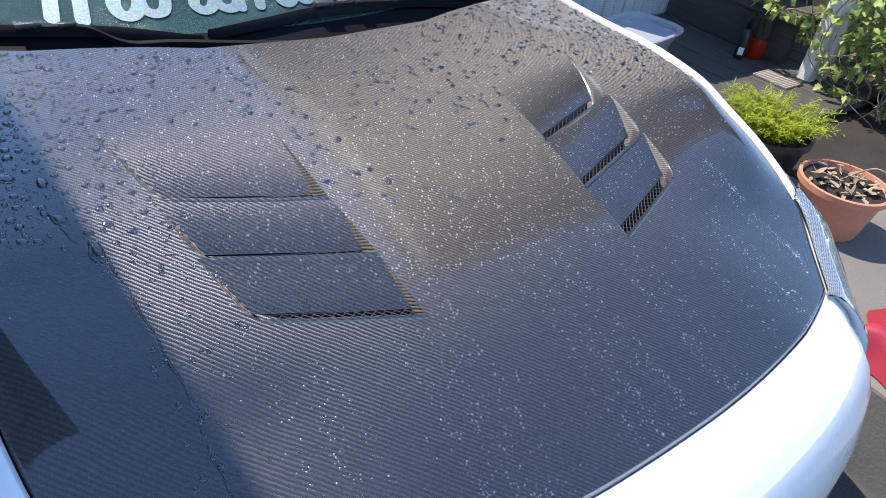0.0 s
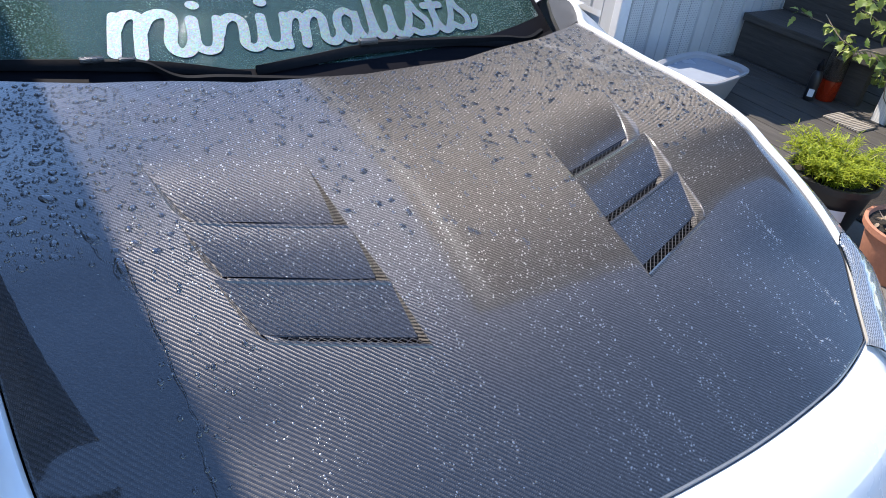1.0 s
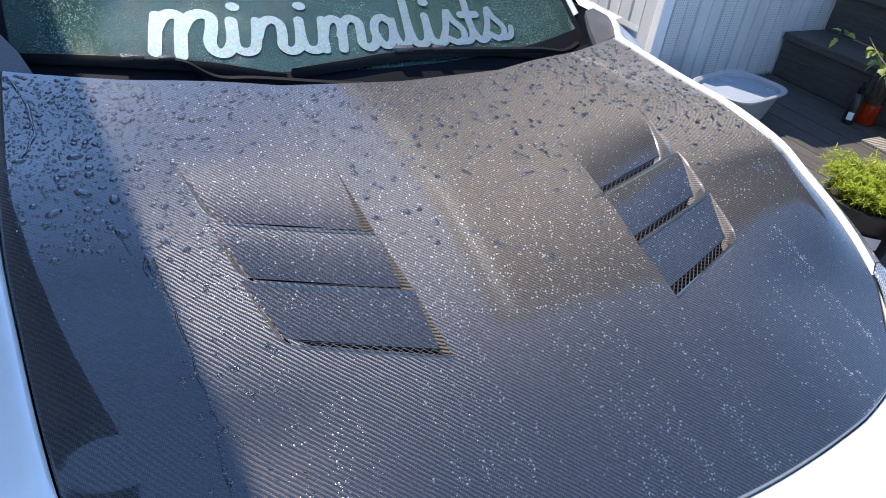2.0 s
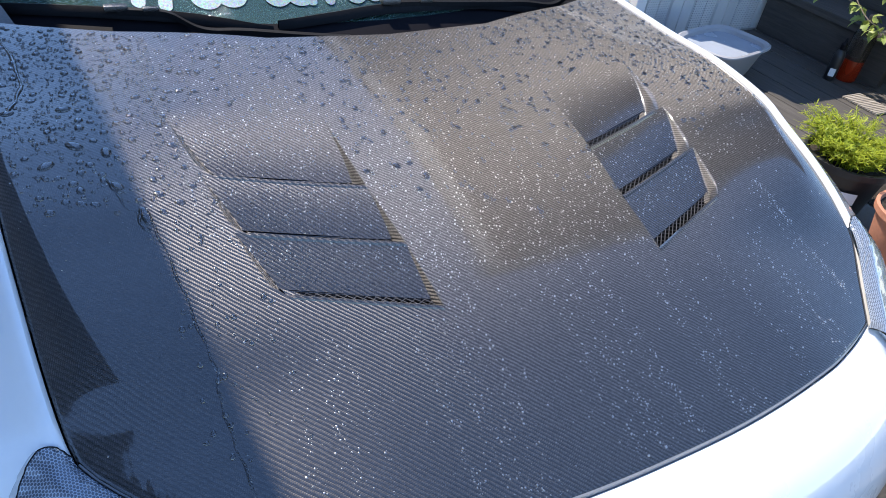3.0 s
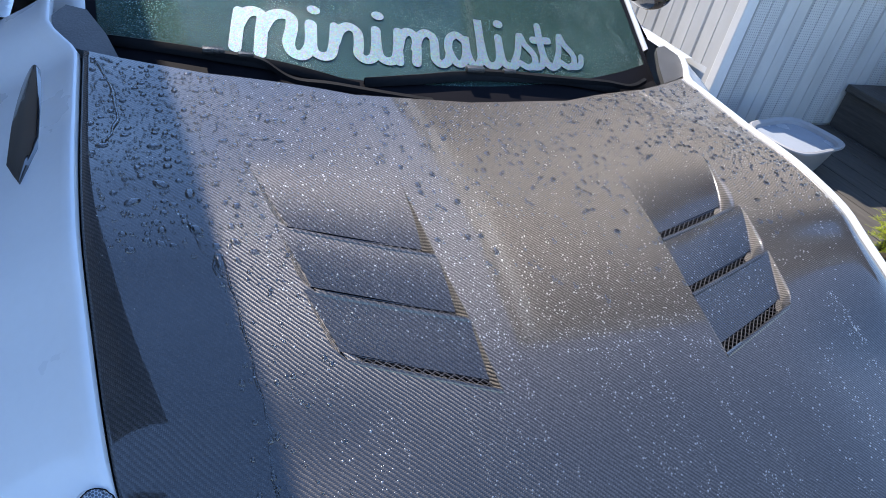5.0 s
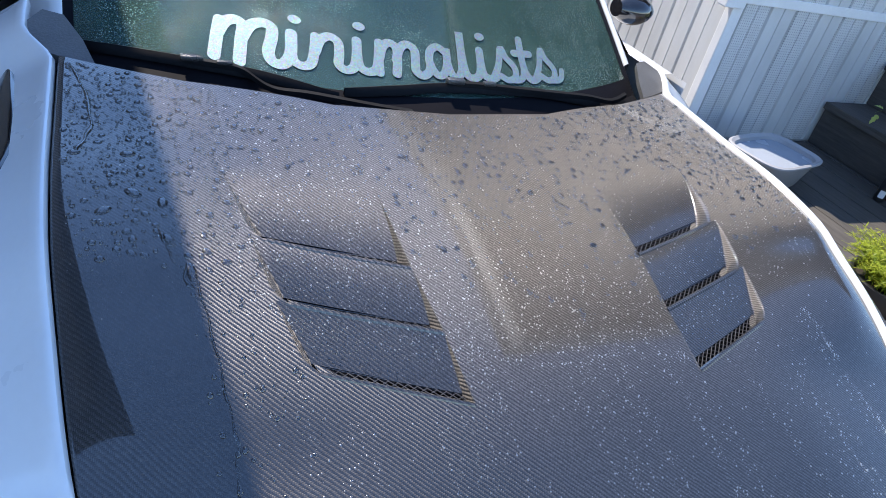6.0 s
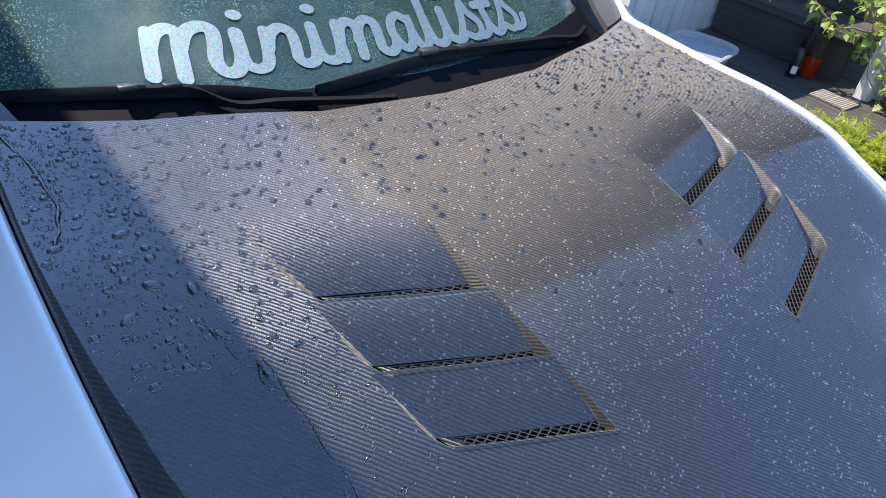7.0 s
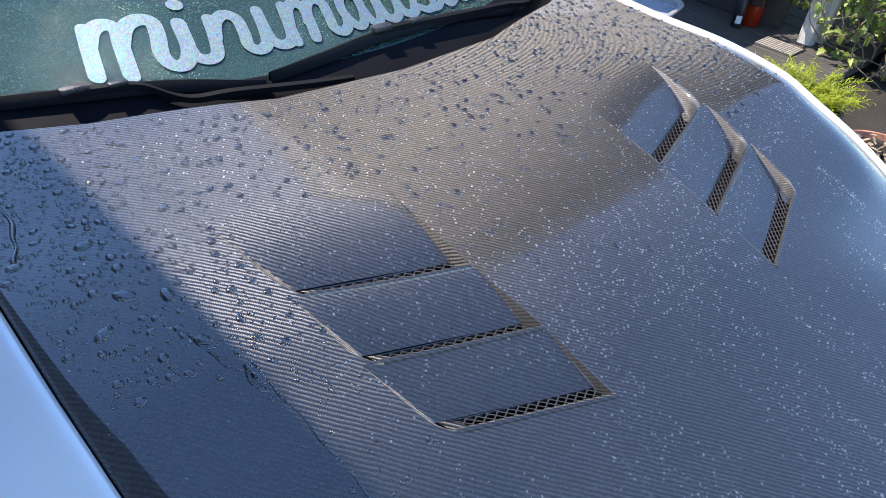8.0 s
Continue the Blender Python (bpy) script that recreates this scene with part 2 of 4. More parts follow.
CLEAR = Nodes("clear_plastic").set(Base_Color=(0.10, 0.09, 0.08, 1), Roughness=0.12, IOR=1.4, Transmission_Weight=0.75).mat
AMBER = Nodes("amber_bottle").set(Base_Color=(0.55, 0.05, 0.012, 1), Roughness=0.05, IOR=1.4, Transmission_Weight=0.6).mat


for dull in (BLACK, RUBBER, FRIT):
    dull.node_tree.nodes["Principled BSDF"].inputs["Specular IOR Level"].default_value = 0.12

# ---- building blocks ----
def part(name, verts, faces, material, parent=None, label="", smooth=True):
    """One mesh object, under a thing or under a part."""
    mesh = bpy.data.meshes.new(name)
    mesh.from_pydata([tuple(v) for v in verts], [], faces)
    mesh.materials.append(material)
    bm = bmesh.new()
    bm.from_mesh(mesh)
    bmesh.ops.recalc_face_normals(bm, faces=bm.faces)
    bm.to_mesh(mesh)
    bm.free()
    if smooth:
        mesh.shade_smooth()
        mesh.set_sharp_from_angle(angle=radians(38))
    ob = new(name, mesh)
    ob.parent = parent
    if label:
        ob["label"] = label
    return ob


def thing(name, label, category, kind="", group=""):
    """The Empty of a thing that has parts."""
    return tagged(new(name), label, category, group, kind)


class Shape:
    """Collects vertices and faces."""

    def __init__(self):
        self.v, self.f = [], []

    def add(self, verts, faces):
        base = len(self.v)
        self.v += [tuple(p) for p in verts]
        self.f += [tuple(base + i for i in face) for face in faces]
        return self

    def sheet(self, rows, closed=False):
        """A sheet through equal rows of points."""
        n = len(rows[0])
        last = n if closed else n - 1
        faces = [(r * n + c, r * n + (c + 1) % n, (r + 1) * n + (c + 1) % n, (r + 1) * n + c) for r in range(len(rows) - 1) for c in range(last)]
        return self.add([p for row in rows for p in row], faces)

    def fan(self, ring):
        mid = sum((Vector(p) for p in ring), Vector()) / len(ring)
        n = len(ring)
        return self.add([*ring, mid], [(i, (i + 1) % n, n) for i in range(n)])

    def tube(self, points, radius, sides=8, caps=True):
        points = [Vector(p) for p in points]
        radii = radius if isinstance(radius, (list, tuple)) else [radius] * len(points)
        rings, side = [], None
        for i, p in enumerate(points):
            way = (points[min(i + 1, len(points) - 1)] - points[max(i - 1, 0)]).normalized()
            if side is None:
                side = way.orthogonal().normalized()
            side = (side - way * side.dot(way)).normalized()
            up = way.cross(side)
            rings.append([p + radii[i] * (math.cos(a) * side + math.sin(a) * up) for a in (2 * math.pi * k / sides for k in range(sides))])
        self.sheet(rings, True)
        if caps:
            self.fan(rings[0]), self.fan(rings[-1])
        return self

    def box(self, low, high, bevel=0.0, m=None):
        bm = bmesh.new()
        bmesh.ops.create_cube(bm, size=1.0)
        low, high = Vector(low), Vector(high)
        for v in bm.verts:
            v.co = Vector([(low[k] + high[k]) / 2 + v.co[k] * (high[k] - low[k]) for k in range(3)])
        if bevel:
            bmesh.ops.bevel(bm, geom=bm.edges[:], offset=bevel, segments=2, affect="EDGES", profile=0.6)
        if m is not None:
            bmesh.ops.transform(bm, matrix=m, verts=bm.verts)
        bm.verts.index_update()
        self.add([v.co for v in bm.verts], [[v.index for v in f.verts] for f in bm.faces])
        bm.free()
        return self

    def turned(self, profile, centre, sides=32):
        """A body turned round a vertical axis from (radius, height) pairs."""
        cx, cy, cz = centre
        rows = [[(cx + r * math.cos(a), cy + r * math.sin(a), cz + z) for a in (2 * math.pi * k / sides for k in range(sides))] for r, z in profile]
        return self.sheet(rows, True)

    def make(self, name, material, parent=None, label="", smooth=True):
        return part(name, self.v, self.f, material, parent, label, smooth)


def lerp(x, xs, ys):
    return float(np.interp(x, xs, ys))


def glide(xs, ys):
    """A smooth curve through points, with no overshoot."""
    n = len(xs)
    d = [(ys[i + 1] - ys[i]) / (xs[i + 1] - xs[i]) for i in range(n - 1)]
    m = [d[0]] + [0.0 if a * b <= 0 else 2 * a * b / (a + b) for a, b in zip(d, d[1:])] + [d[-1]]

    def at(x):
        if x <= xs[0]:
            return ys[0]
        if x >= xs[-1]:
            return ys[-1]
        i = bisect(xs, x) - 1
        w = xs[i + 1] - xs[i]
        t = (x - xs[i]) / w
        u = 1 - t
        return ys[i] * (1 + 2 * t) * u * u + ys[i + 1] * t * t * (3 - 2 * t) + w * (m[i] * t * u * u - m[i + 1] * t * t * u)
    return at


def bisect(xs, x):
    return sum(1 for a in xs if a <= x)


def ease(x, a, b):
    t = min(1.0, max(0.0, (x - a) / (b - a)))
    return t * t * (3 - 2 * t)


def spline(points, steps=8):
    """A smooth line through points of any dimension."""
    pts = [np.array(p, float) for p in points]
    pts = [2 * pts[0] - pts[1], *pts, 2 * pts[-1] - pts[-2]]
    out = []
    for a, b, c, d in zip(pts, pts[1:], pts[2:], pts[3:]):
        for k in range(steps):
            t = k / steps
            out.append(0.5 * (2 * b + (c - a) * t + (2 * a - 5 * b + 4 * c - d) * t * t + (3 * b - a - 3 * c + d) * t ** 3))
    return [*out, pts[-2]]


# ---- ground ----
ground = Shape()
ground.add([(-400, -400, 0), (400, -400, 0), (400, 400, 0), (-400, 400, 0)], [(0, 1, 2, 3)])
tagged(ground.make("ground", ASPHALT, smooth=False), "dark grey asphalt driveway under the parked car", "ground", kind="structure")

TERRACE, BOARDS = 0.26, 0.34
side_yard = Shape().box((1.02, -3.0, -0.05), (9.0, 2.6, TERRACE), 0.01)
tagged(side_yard.make("pavement", PAVING, smooth=False), "raised pale concrete terrace beside the driveway", "pavement", kind="structure")

# ---- the car: hood surface ----
EDGE_Y, EDGE_X = (0.205, 0.245, 0.285, 0.325, 0.365, 0.42, 0.52, 0.70, 0.90, 1.20), (0.470, 0.508, 0.545, 0.583, 0.612, 0.622, 0.632, 0.645, 0.650, 0.652)
RISE_Y, RISE = (0.14, 0.36, 0.43, 0.50, 0.58, 0.65, 0.76, 0.97, 1.18, 1.35), (-0.036, -0.027, -0.012, 0.0, 0.008, 0.017, 0.012, -0.012, -0.022, -0.03)


edge_x = glide(EDGE_Y, EDGE_X)
rise_at = glide(RISE_Y, RISE)
roll_at = glide((0.14, 0.25, 0.40, 0.60, 0.90), (0.41, 0.45, 0.525, 0.595, 0.640))


def hood_z(x, y):
    """Height of the hood: bowed along the car, raised over the wheels, rolled down at its edge."""
    a, u = abs(x), y - 0.4
    centre = 0.817 + 0.25 * u - 0.12 * u * u
    start = roll_at(y)
    wide = edge_x(max(y, 0.205)) - start
    roll = 0.17 * wide * (1 - 0.85 * ease(y, 0.5, 0.9)) * (0.12 + 0.88 * ease(y, 0.34, 0.45))
    brim = rise_at(y) + roll
    return centre + brim * ease(a, 0.26, 0.64) - roll * max(0.0, (a - start) / wide) ** 2


ROWS_Y = (  # front edge, three slots, head of the vents, rear edge; by column
    (0.143, 0.360, 0.470, 0.585, 0.765, 1.000),
    (0.148, 0.401, 0.507, 0.618, 0.790, 1.016),
    (0.169, 0.473, 0.575, 0.682, 0.840, 1.092),
    (0.210, 0.550, 0.635, 0.735, 0.890, 1.182),
)
COLS_X = (
    (0.0, 0.0, 0.0, 0.0, 0.0, 0.0),
    (0.170, 0.184, 0.190, 0.202, 0.212, 0.222),
    (0.340, 0.380, 0.401, 0.416, 0.437, 0.464),
)


def rounded(q, col):
    """A smooth line through the columns, even about the centre."""
    k = min(int(q), 2)
    a, b, c = col[1] if k == 0 else col[k - 1], col[k], col[k + 1]
    d = 2 * c - b + 0.02 if k == 2 else col[k + 2]
    t = q - k
    return 0.5 * (2 * b + (c - a) * t + (2 * a - 5 * b + 4 * c - d) * t * t + (3 * b - a - 3 * c + d) * t ** 3)


def hood_at(q, p, side, drop=0.0):
    """The hood's point: q 0 centre, 1 and 2 the vents' sides, 3 edge; p as ROWS_Y."""
    col = [lerp(p, range(6), row) for row in ROWS_Y]
    y = lerp(q, range(4), col)
    if p < 1:
        y += (rounded(q, col) - y) * (1 - ease(p, 0.0, 0.9))
    xs = [lerp(p, range(6), row) for row in COLS_X] + [edge_x(col[3])]
    x = lerp(q, range(4), xs)
    return Vector((side * x, y, hood_z(x, y) - drop))


car = thing("car", "white sports car with a wet carbon hood on the driveway", "car")

Q = [k / 8 for k in range(8)] + [1 + k / 10 for k in range(10)] + [2 + k / 18 for k in range(19)]
P = [k / 18 for k in range(18)] + [1 + k / 8 for k in range(24)] + [4 + k / 16 for k in range(17)]
skin = Shape()
for side in (-1, 1):
    for i in range(len(Q) - 1):
        for j in range(len(P) - 1):
            q, p = (Q[i] + Q[i + 1]) / 2, (P[j] + P[j + 1]) / 2
            if 1 < q < 2 and 1 < p < 4:
                continue
            skin.add([hood_at(a, b, side) for a, b in ((Q[i], P[j]), (Q[i + 1], P[j]), (Q[i + 1], P[j + 1]), (Q[i], P[j + 1]))], [(0, 1, 2, 3)])
# the edge turns down all round
rim = [hood_at(3, p, -1) for p in reversed(P)] + [hood_at(q, 0, -1) for q in reversed(Q[:-1])] + [hood_at(q, 0, 1) for q in Q[1:]] + [hood_at(3, p, 1) for p in P[1:]]
rear = [hood_at(q, 5, -1) for q in reversed(Q)] + [hood_at(q, 5, 1) for q in Q[1:]]
ROUND = ((0, 0), (0.0025, -0.001), (0.0042, -0.0035), (0.0045, -0.007), (0.003, -0.018))
CREASED = ((0, 0), (-0.001, -0.002), (-0.004, -0.018))
for line, turn_down in ((rim, ROUND), (rear, CREASED)):
    out = [Vector((p.x, p.y - 0.62, 0)).normalized() for p in line]
    skin.sheet([[p + o * d + Vector((0, 0, h)) for p, o in zip(line, out)] for d, h in turn_down])
hood = skin.make("hood", CARBON, car, "wet carbon fibre twill hood beaded with water")
weld = bmesh.new()
weld.from_mesh(hood.data)
bmesh.ops.remove_doubles(weld, verts=weld.verts, dist=0.0002)
bmesh.ops.recalc_face_normals(weld, faces=weld.faces)
weld.to_mesh(hood.data)
weld.free()
hood.data.shade_smooth()
hood.data.set_sharp_from_angle(angle=radians(45))

# sky reflected in the carbon rim, painted on as a grey strip
front_edge = [p for p in rim if p.y < 0.37]
front_out = [Vector((p.x, p.y - 0.62, 0)).normalized() for p in front_edge]
strip = Shape().sheet([[p + o * d + Vector((0, 0, h)) for p, o in zip(front_edge, front_out)] for d, h in ((0.0035, -0.0012), (0.0052, -0.0022), (0.0058, -0.005), (0.0058, -0.013), (0.002, -0.016))])
strip.make("hood_edge", EDGE_SHEEN, hood, "rounded front edge of the hood, its sky reflection painted grey")

# ---- vents: each louvre sinks towards the front and ends in a meshed slot ----
DEEPS, STOPS, LIP = (0, 0.012, 0.015, 0.017), (0, 0.775, 0.785, 0.835), 0.968
TILT = 1.22  # the floor lies deeper towards the outer wall


def wall_s(t):
    """Where the louvre's outer wall stands; it rounds inwards to the slot."""
    return 1 - 0.065 * max(0.0, (t - 0.74) / 0.26) ** 2.2


def louvre_depth(t, j):
    return DEEPS[j] * min(1.0, t / STOPS[j]) ** (0, 0.9, 1.35, 2.0)[j]


def foot_s(t, j):
    """Where the sloping outer wall meets the louvre."""
    return wall_s(t) - 1.15 * TILT * louvre_depth(t, j) / 0.19


def inner_s(t, j):
    """Where the leaning inner wall meets the louvre."""
    return 0.42 * louvre_depth(t, j) / 0.19


def across(k, t, j):
    return inner_s(t, j) + (foot_s(t, j) - inner_s(t, j)) * k


def tilted(k):
    return 1 + (TILT - 1) * k


def vent_at(s, t, j, side, drop):
    return hood_at(1 + s, j + 1 - t, side, drop)


T = [k / 16 for k in range(17)]
for side in (-1, 1):
    for j in (1, 2, 3):
        DEEP, STOP = DEEPS[j], STOPS[j]
        lip = Shape()
        lip.sheet([[vent_at(wall_s(t) + (1 - wall_s(t)) * k / 4, t, j, side, 0) for k in range(5)] for t in T])
        louvre = lip.make("louvre", CARBON, hood)
        floor_t = [t for t in T if t <= STOP] + [STOP]
        panel = Shape().sheet([[vent_at(across(k / 14, t, j), t, j, side, louvre_depth(t, j) * tilted(k / 14)) for k in range(15)] for t in floor_t])
        panel.sheet([[vent_at(across(k / 14, STOP, j), STOP, j, side, DEEP * tilted(k / 14) + d) for k in range(15)] for d in (0, 0.006)])
        # side walls
        def deep_at(t, end):
            return louvre_depth(t, j) * tilted(end) if t < STOP else DEEP * tilted(end) + 0.004
        panel.sheet([[vent_at(inner_s(t, j) * d, t, j, side, deep_at(t, 0) * d * d * (3 - 2 * d)) for d in (n / 8 for n in range(9))] for t in T])
        # the outer wall rolls over at its top and sweeps into the floor
        panel.sheet([[vent_at(wall_s(t) + (foot_s(t, j) - wall_s(t)) * u, t, j, side, deep_at(t, 1) * u * u * (3 - 2 * u)) for u in (n / 10 for n in range(11))] for t in T])
        # the front lip slopes down to the slot
        panel.sheet([[vent_at((wall_s(t) if t > 0.99 else foot_s(t, j)) * k / 14, t, j, side, d) for k in range(15)] for t, d in ((1.0, 0.0), (0.99, 0.001), (0.98, 0.003), (LIP, 0.007), (LIP, 0.05))])
        panel.make("louvre_panel", CARBON, hood, "sunken carbon louvre panel")
        # the floor closes round the slot's outer end
        panel_end = Shape()
        end_rows = []
        for n in range(9):
            f = n / 8
            t = STOP - 0.01 + (LIP + 0.02 - STOP) * f
            hole = 0.90 + 0.06 * (2 * f - 1) ** 2
            end_rows.append([vent_at(foot_s(t, j) * (hole + (1 - hole) * k / 4), t, j, side, DEEP * TILT - 0.001 - 0.003 * f) for k in range(5)])
        panel_end.sheet(end_rows)
        panel_end.make("slot_end", CARBON, hood)
        # bead along the slot's lip and the outer wall
        thick = [0.0030 * (0.12 + 0.88 * t ** 3) for t in reversed(T)]
        bead = [vent_at(wall_s(1) * k / 20, 1, j, side, 0.0022) for k in range(20)] + [vent_at(wall_s(t), t, j, side, r - 0.0003) for t, r in zip(reversed(T), thick)]
        Shape().tube(bead, [0.0042] * 20 + thick, 8).make("louvre_lip", CARBON, hood)
        # a round carbon bead on the inner wall's edge, added to catch a highlight
        edge = [vent_at(0.0, t, j, side, 0.0006) for t in T]
        Shape().tube(edge, [0.0014 * (0.3 + 0.7 * t) for t in T], 6).make("louvre_edge", CARBON, hood)
        # mesh in the slot
        wire = Shape()
        slot_s = foot_s(LIP, j) * 0.97
        floor_deep = DEEP + 0.001
        for k in range(-3, 22):
            for lean in (-1, 1):
                a, b = k / 17, (k + 2.2) / 17
                if lean < 0:
                    a, b = b, a
                run = []
                for n in range(7):
                    f = n / 6
                    s = a + (b - a) * f
                    if 0.0 <= s <= slot_s:
                        run.append(vent_at(s, STOP + (LIP - STOP) * f, j, side, floor_deep * tilted(s) - 0.003 * f))
                if len(run) > 1:
                    wire.tube(run, 0.0008, 5)
        wire.make("slot_mesh", WIRE, hood, "dark grey diamond mesh in the vent slot")
        # closed black box added below the slot to keep stray light out
        tray = Shape().sheet([[vent_at(s, STOP - 0.06, j, side, 0.05) for s in (0, 1)], [vent_at(s, 1.0, j, side, 0.05) for s in (0, 1)]])
        tray.sheet([[vent_at(s, STOP - 0.01, j, side, d) for s in (0, 1)] for d in (DEEP + 0.002, 0.05)])
        for s in (0.0, 0.97 * foot_s(LIP, j)):
            tray.sheet([[vent_at(s, t, j, side, d) for t in (STOP - 0.02, 1.0)] for d in (DEEP + 0.003, 0.05)])
        tray.make("vent_duct", BLACK, hood)

# ---- fenders, bumper and headlights, lofted outwards from the hood's edge ----
FENDER = ((0.0, -0.014), (0.0, -0.002), (0.004, 0.004), (0.008, 0.0045), (0.013, 0.003), (0.021, -0.004), (0.048, -0.023), (0.105, -0.058), (0.160, -0.098), (0.200, -0.175), (0.222, -0.270), (0.224, -0.420))
NOSE = ((0.0062, -0.020), (0.0066, -0.009), (0.0100, -0.0065), (0.030, -0.0095), (0.058, -0.021), (0.085, -0.036), (0.108, -0.062), (0.128, -0.100), (0.144, -0.160), (0.152, -0.250), (0.150, -0.380), (0.125, -0.520))
EARLY = [p for p in P if 0 < p < 0.46]
line = [hood_at(q, 0, 1) for q in Q] + [hood_at(3, p, 1) for p in EARLY]
corner_k = len(Q) - 1


def outward(k):
    a, b = line[max(k - 1, 0)], line[min(k + 1, len(line) - 1)]
    way = (b - a).normalized()
    return Vector((way.y, -way.x, 0)).normalized()


def nose_row(k, side, sink=0.0):
    o, flare = outward(k), 0.0 if k < corner_k else 0.35 * (k - corner_k) / len(EARLY)
    slim = 0.38 * ease(k, corner_k - 8, corner_k + 2)
    out = []
    for d, h in NOSE:
        d *= (1 + flare) * (1 - slim * lerp(h, (-0.25, -0.06, 0.0), (0.0, 1.0, 1.0)))
        out.append(Vector(((line[k].x + o.x * d) * side, line[k].y + o.y * d, line[k].z + h - sink)))
    return out


def fender_row(y, side):
    x0 = edge_x(y) + 0.0066 + 0.045 * ease(y, 1.16, 1.27)
    z0 = hood_z(edge_x(y), min(y, 1.18)) + 0.028 * ease(y, 1.15, 1.36)
    return [Vector((side * (x0 + d), y, z0 + h)) for d, h in FENDER]


LAMP_EDGE = ((0.58, 0.05), (0.63, 0.10), (0.668, 0.165), (0.687, 0.23), (0.690, 0.29), (0.681, 0.335), (0.668, 0.360), (0.655, 0.375), (0.642, 0.381), (0.630, 0.377), (0.619, 0.367))
LAMP_D, LAMP_H = (0.0, 0.012, 0.03, 0.05, 0.065, 0.08, 0.10, 0.14, 0.2), (-0.004, 0.003, 0.003, -0.010, -0.022, -0.04, -0.07, -0.15, -0.3)


def lamp_away(x, y):
    return min((math.hypot(x - p.x, y - p.y), p.z) for p in lamp_line)


def lamp_z(x, y):
    """Height of the headlight's lens, by its distance from the hood's edge."""
    away, z = lamp_away(x, y)
    return z + lerp(away, LAMP_D, LAMP_H)


lamp_line = [hood_at(q, 0, 1) for q in Q[-12:]] + [hood_at(3, p / 100, 1) for p in range(1, 90, 2)]
last = line[-1].y
for side in (-1, 1):
    ys = [last + 0.022 + (1.36 - last - 0.022) * k / 40 for k in range(41)]
    under_lamp = [nose_row(k, side, 0.012) for k in range(corner_k, len(line))]
    f = Shape().sheet(under_lamp + [fender_row(y, side) for y in ys])
    f.make("fender", WHITE, car, "glossy white front fender")
    inner = [line[k] + outward(k) * 0.008 for k in range(corner_k - 2, len(line))]
    outer = spline(LAMP_EDGE, 6)
    rows = []
    for n, (x, y) in enumerate(outer):
        f = n / (len(outer) - 1) * (len(inner) - 1)
        a = inner[int(f)].lerp(inner[min(int(f) + 1, len(inner) - 1)], f - int(f))
        # the lens ends where the body turns down
        reach = 1.0
        while reach > 0.2 and lamp_away(a.x + (x - a.x) * reach, a.y + (y - a.y) * reach)[0] > 0.086:
            reach -= 0.02
        row = []
        for k in range(15):
            px, py = a.x + (x - a.x) * reach * k / 14, a.y + (y - a.y) * reach * k / 14
            row.append((side * px, py, lamp_z(px, py)))
        rows.append(row)
    Shape().sheet(rows).make("headlight", LENS, car, "headlight lens under a grey honeycomb film")
    # the lamp's outer flank drops to the bumper and fender
    rim_pts = [Vector(row[-1]) for row in rows]
    ways = [(Vector(row[-1]) - Vector(row[0])).to_2d().to_3d().normalized() for row in rows]
    flank = Shape().sheet([[p + w * d - Vector((0, 0, h)) for p, w in zip(rim_pts, ways)] for d, h in ((0.0, 0.0015), (0.008, 0.008), (0.020, 0.030), (0.030, 0.080), (0.034, 0.160), (0.026, 0.300))])
    # close the corner between the bumper's end and the lamp
    def even(points, count):
        run = [0.0]
        for p, q in zip(points, points[1:]):
            run.append(run[-1] + (q - p).length)
        return [Vector([lerp(run[-1] * k / (count - 1), run, [p[i] for p in points]) for i in range(3)]) for k in range(count)]
    lamp_side = [Vector(p) - Vector((0, 0, 0.001)) for p in rows[0]] + [rim_pts[0] + ways[0] * d - Vector((0, 0, h)) for d, h in ((0.008, 0.008), (0.020, 0.030), (0.030, 0.080), (0.034, 0.160), (0.026, 0.300))]
    ends = even(nose_row(corner_k, side)[2:], 24), even(lamp_side, 24)
    flank.sheet([[p.lerp(q, k / 4) for p, q in zip(*ends)] for k in range(5)])
    flank.make("lamp_flank", WHITE, car, "white body flank beside the headlight")
    Shape().tube([row[-1] for row in rows], 0.0008, 6).make("lamp_seal", RUBBER, car)
bumper = Shape().sheet([nose_row(k, -1) for k in range(corner_k, 0, -1)] + [nose_row(k, 1) for k in range(corner_k + 1)])
bumper.make("bumper", WHITE, car, "white front bumper")

# ---- windscreen, cowl, wipers ----
RAKE = radians(30)


def screen_at(x, v, lift=0.0):
    y0 = 1.17 + 0.45 * x * x
    return Vector((x, y0 + v * math.cos(RAKE) - lift * math.sin(RAKE), 0.92 + v * math.sin(RAKE) + lift * math.cos(RAKE)))


def screen_half(v):
    return 0.655 + 0.02 * v - 0.10 * max(0.0, v) ** 2


V = [-0.13 + 0.95 * k / 14 for k in range(15)]
glass = Shape()
for lift in (0.0, -0.005):
    glass.sheet([[screen_at(screen_half(v) * k / 16, v, lift) for k in range(-16, 17)] for v in V])
windscreen = glass.make("windscreen", GLASS, car, "rain-beaded green-tinted windscreen")
frit = Shape()
for side in (-1, 1):
    frit.sheet([[screen_at(side * (screen_half(v) - d), v, 0.0012) for d in (0.0, 0.020)] for v in V])
frit.sheet([[screen_at(screen_half(v) * k / 16, v, 0.0012) for k in range(-16, 17)] for v in (-0.13, -0.045)])
frit.make("glass_border", FRIT, windscreen, "black border of the glass")

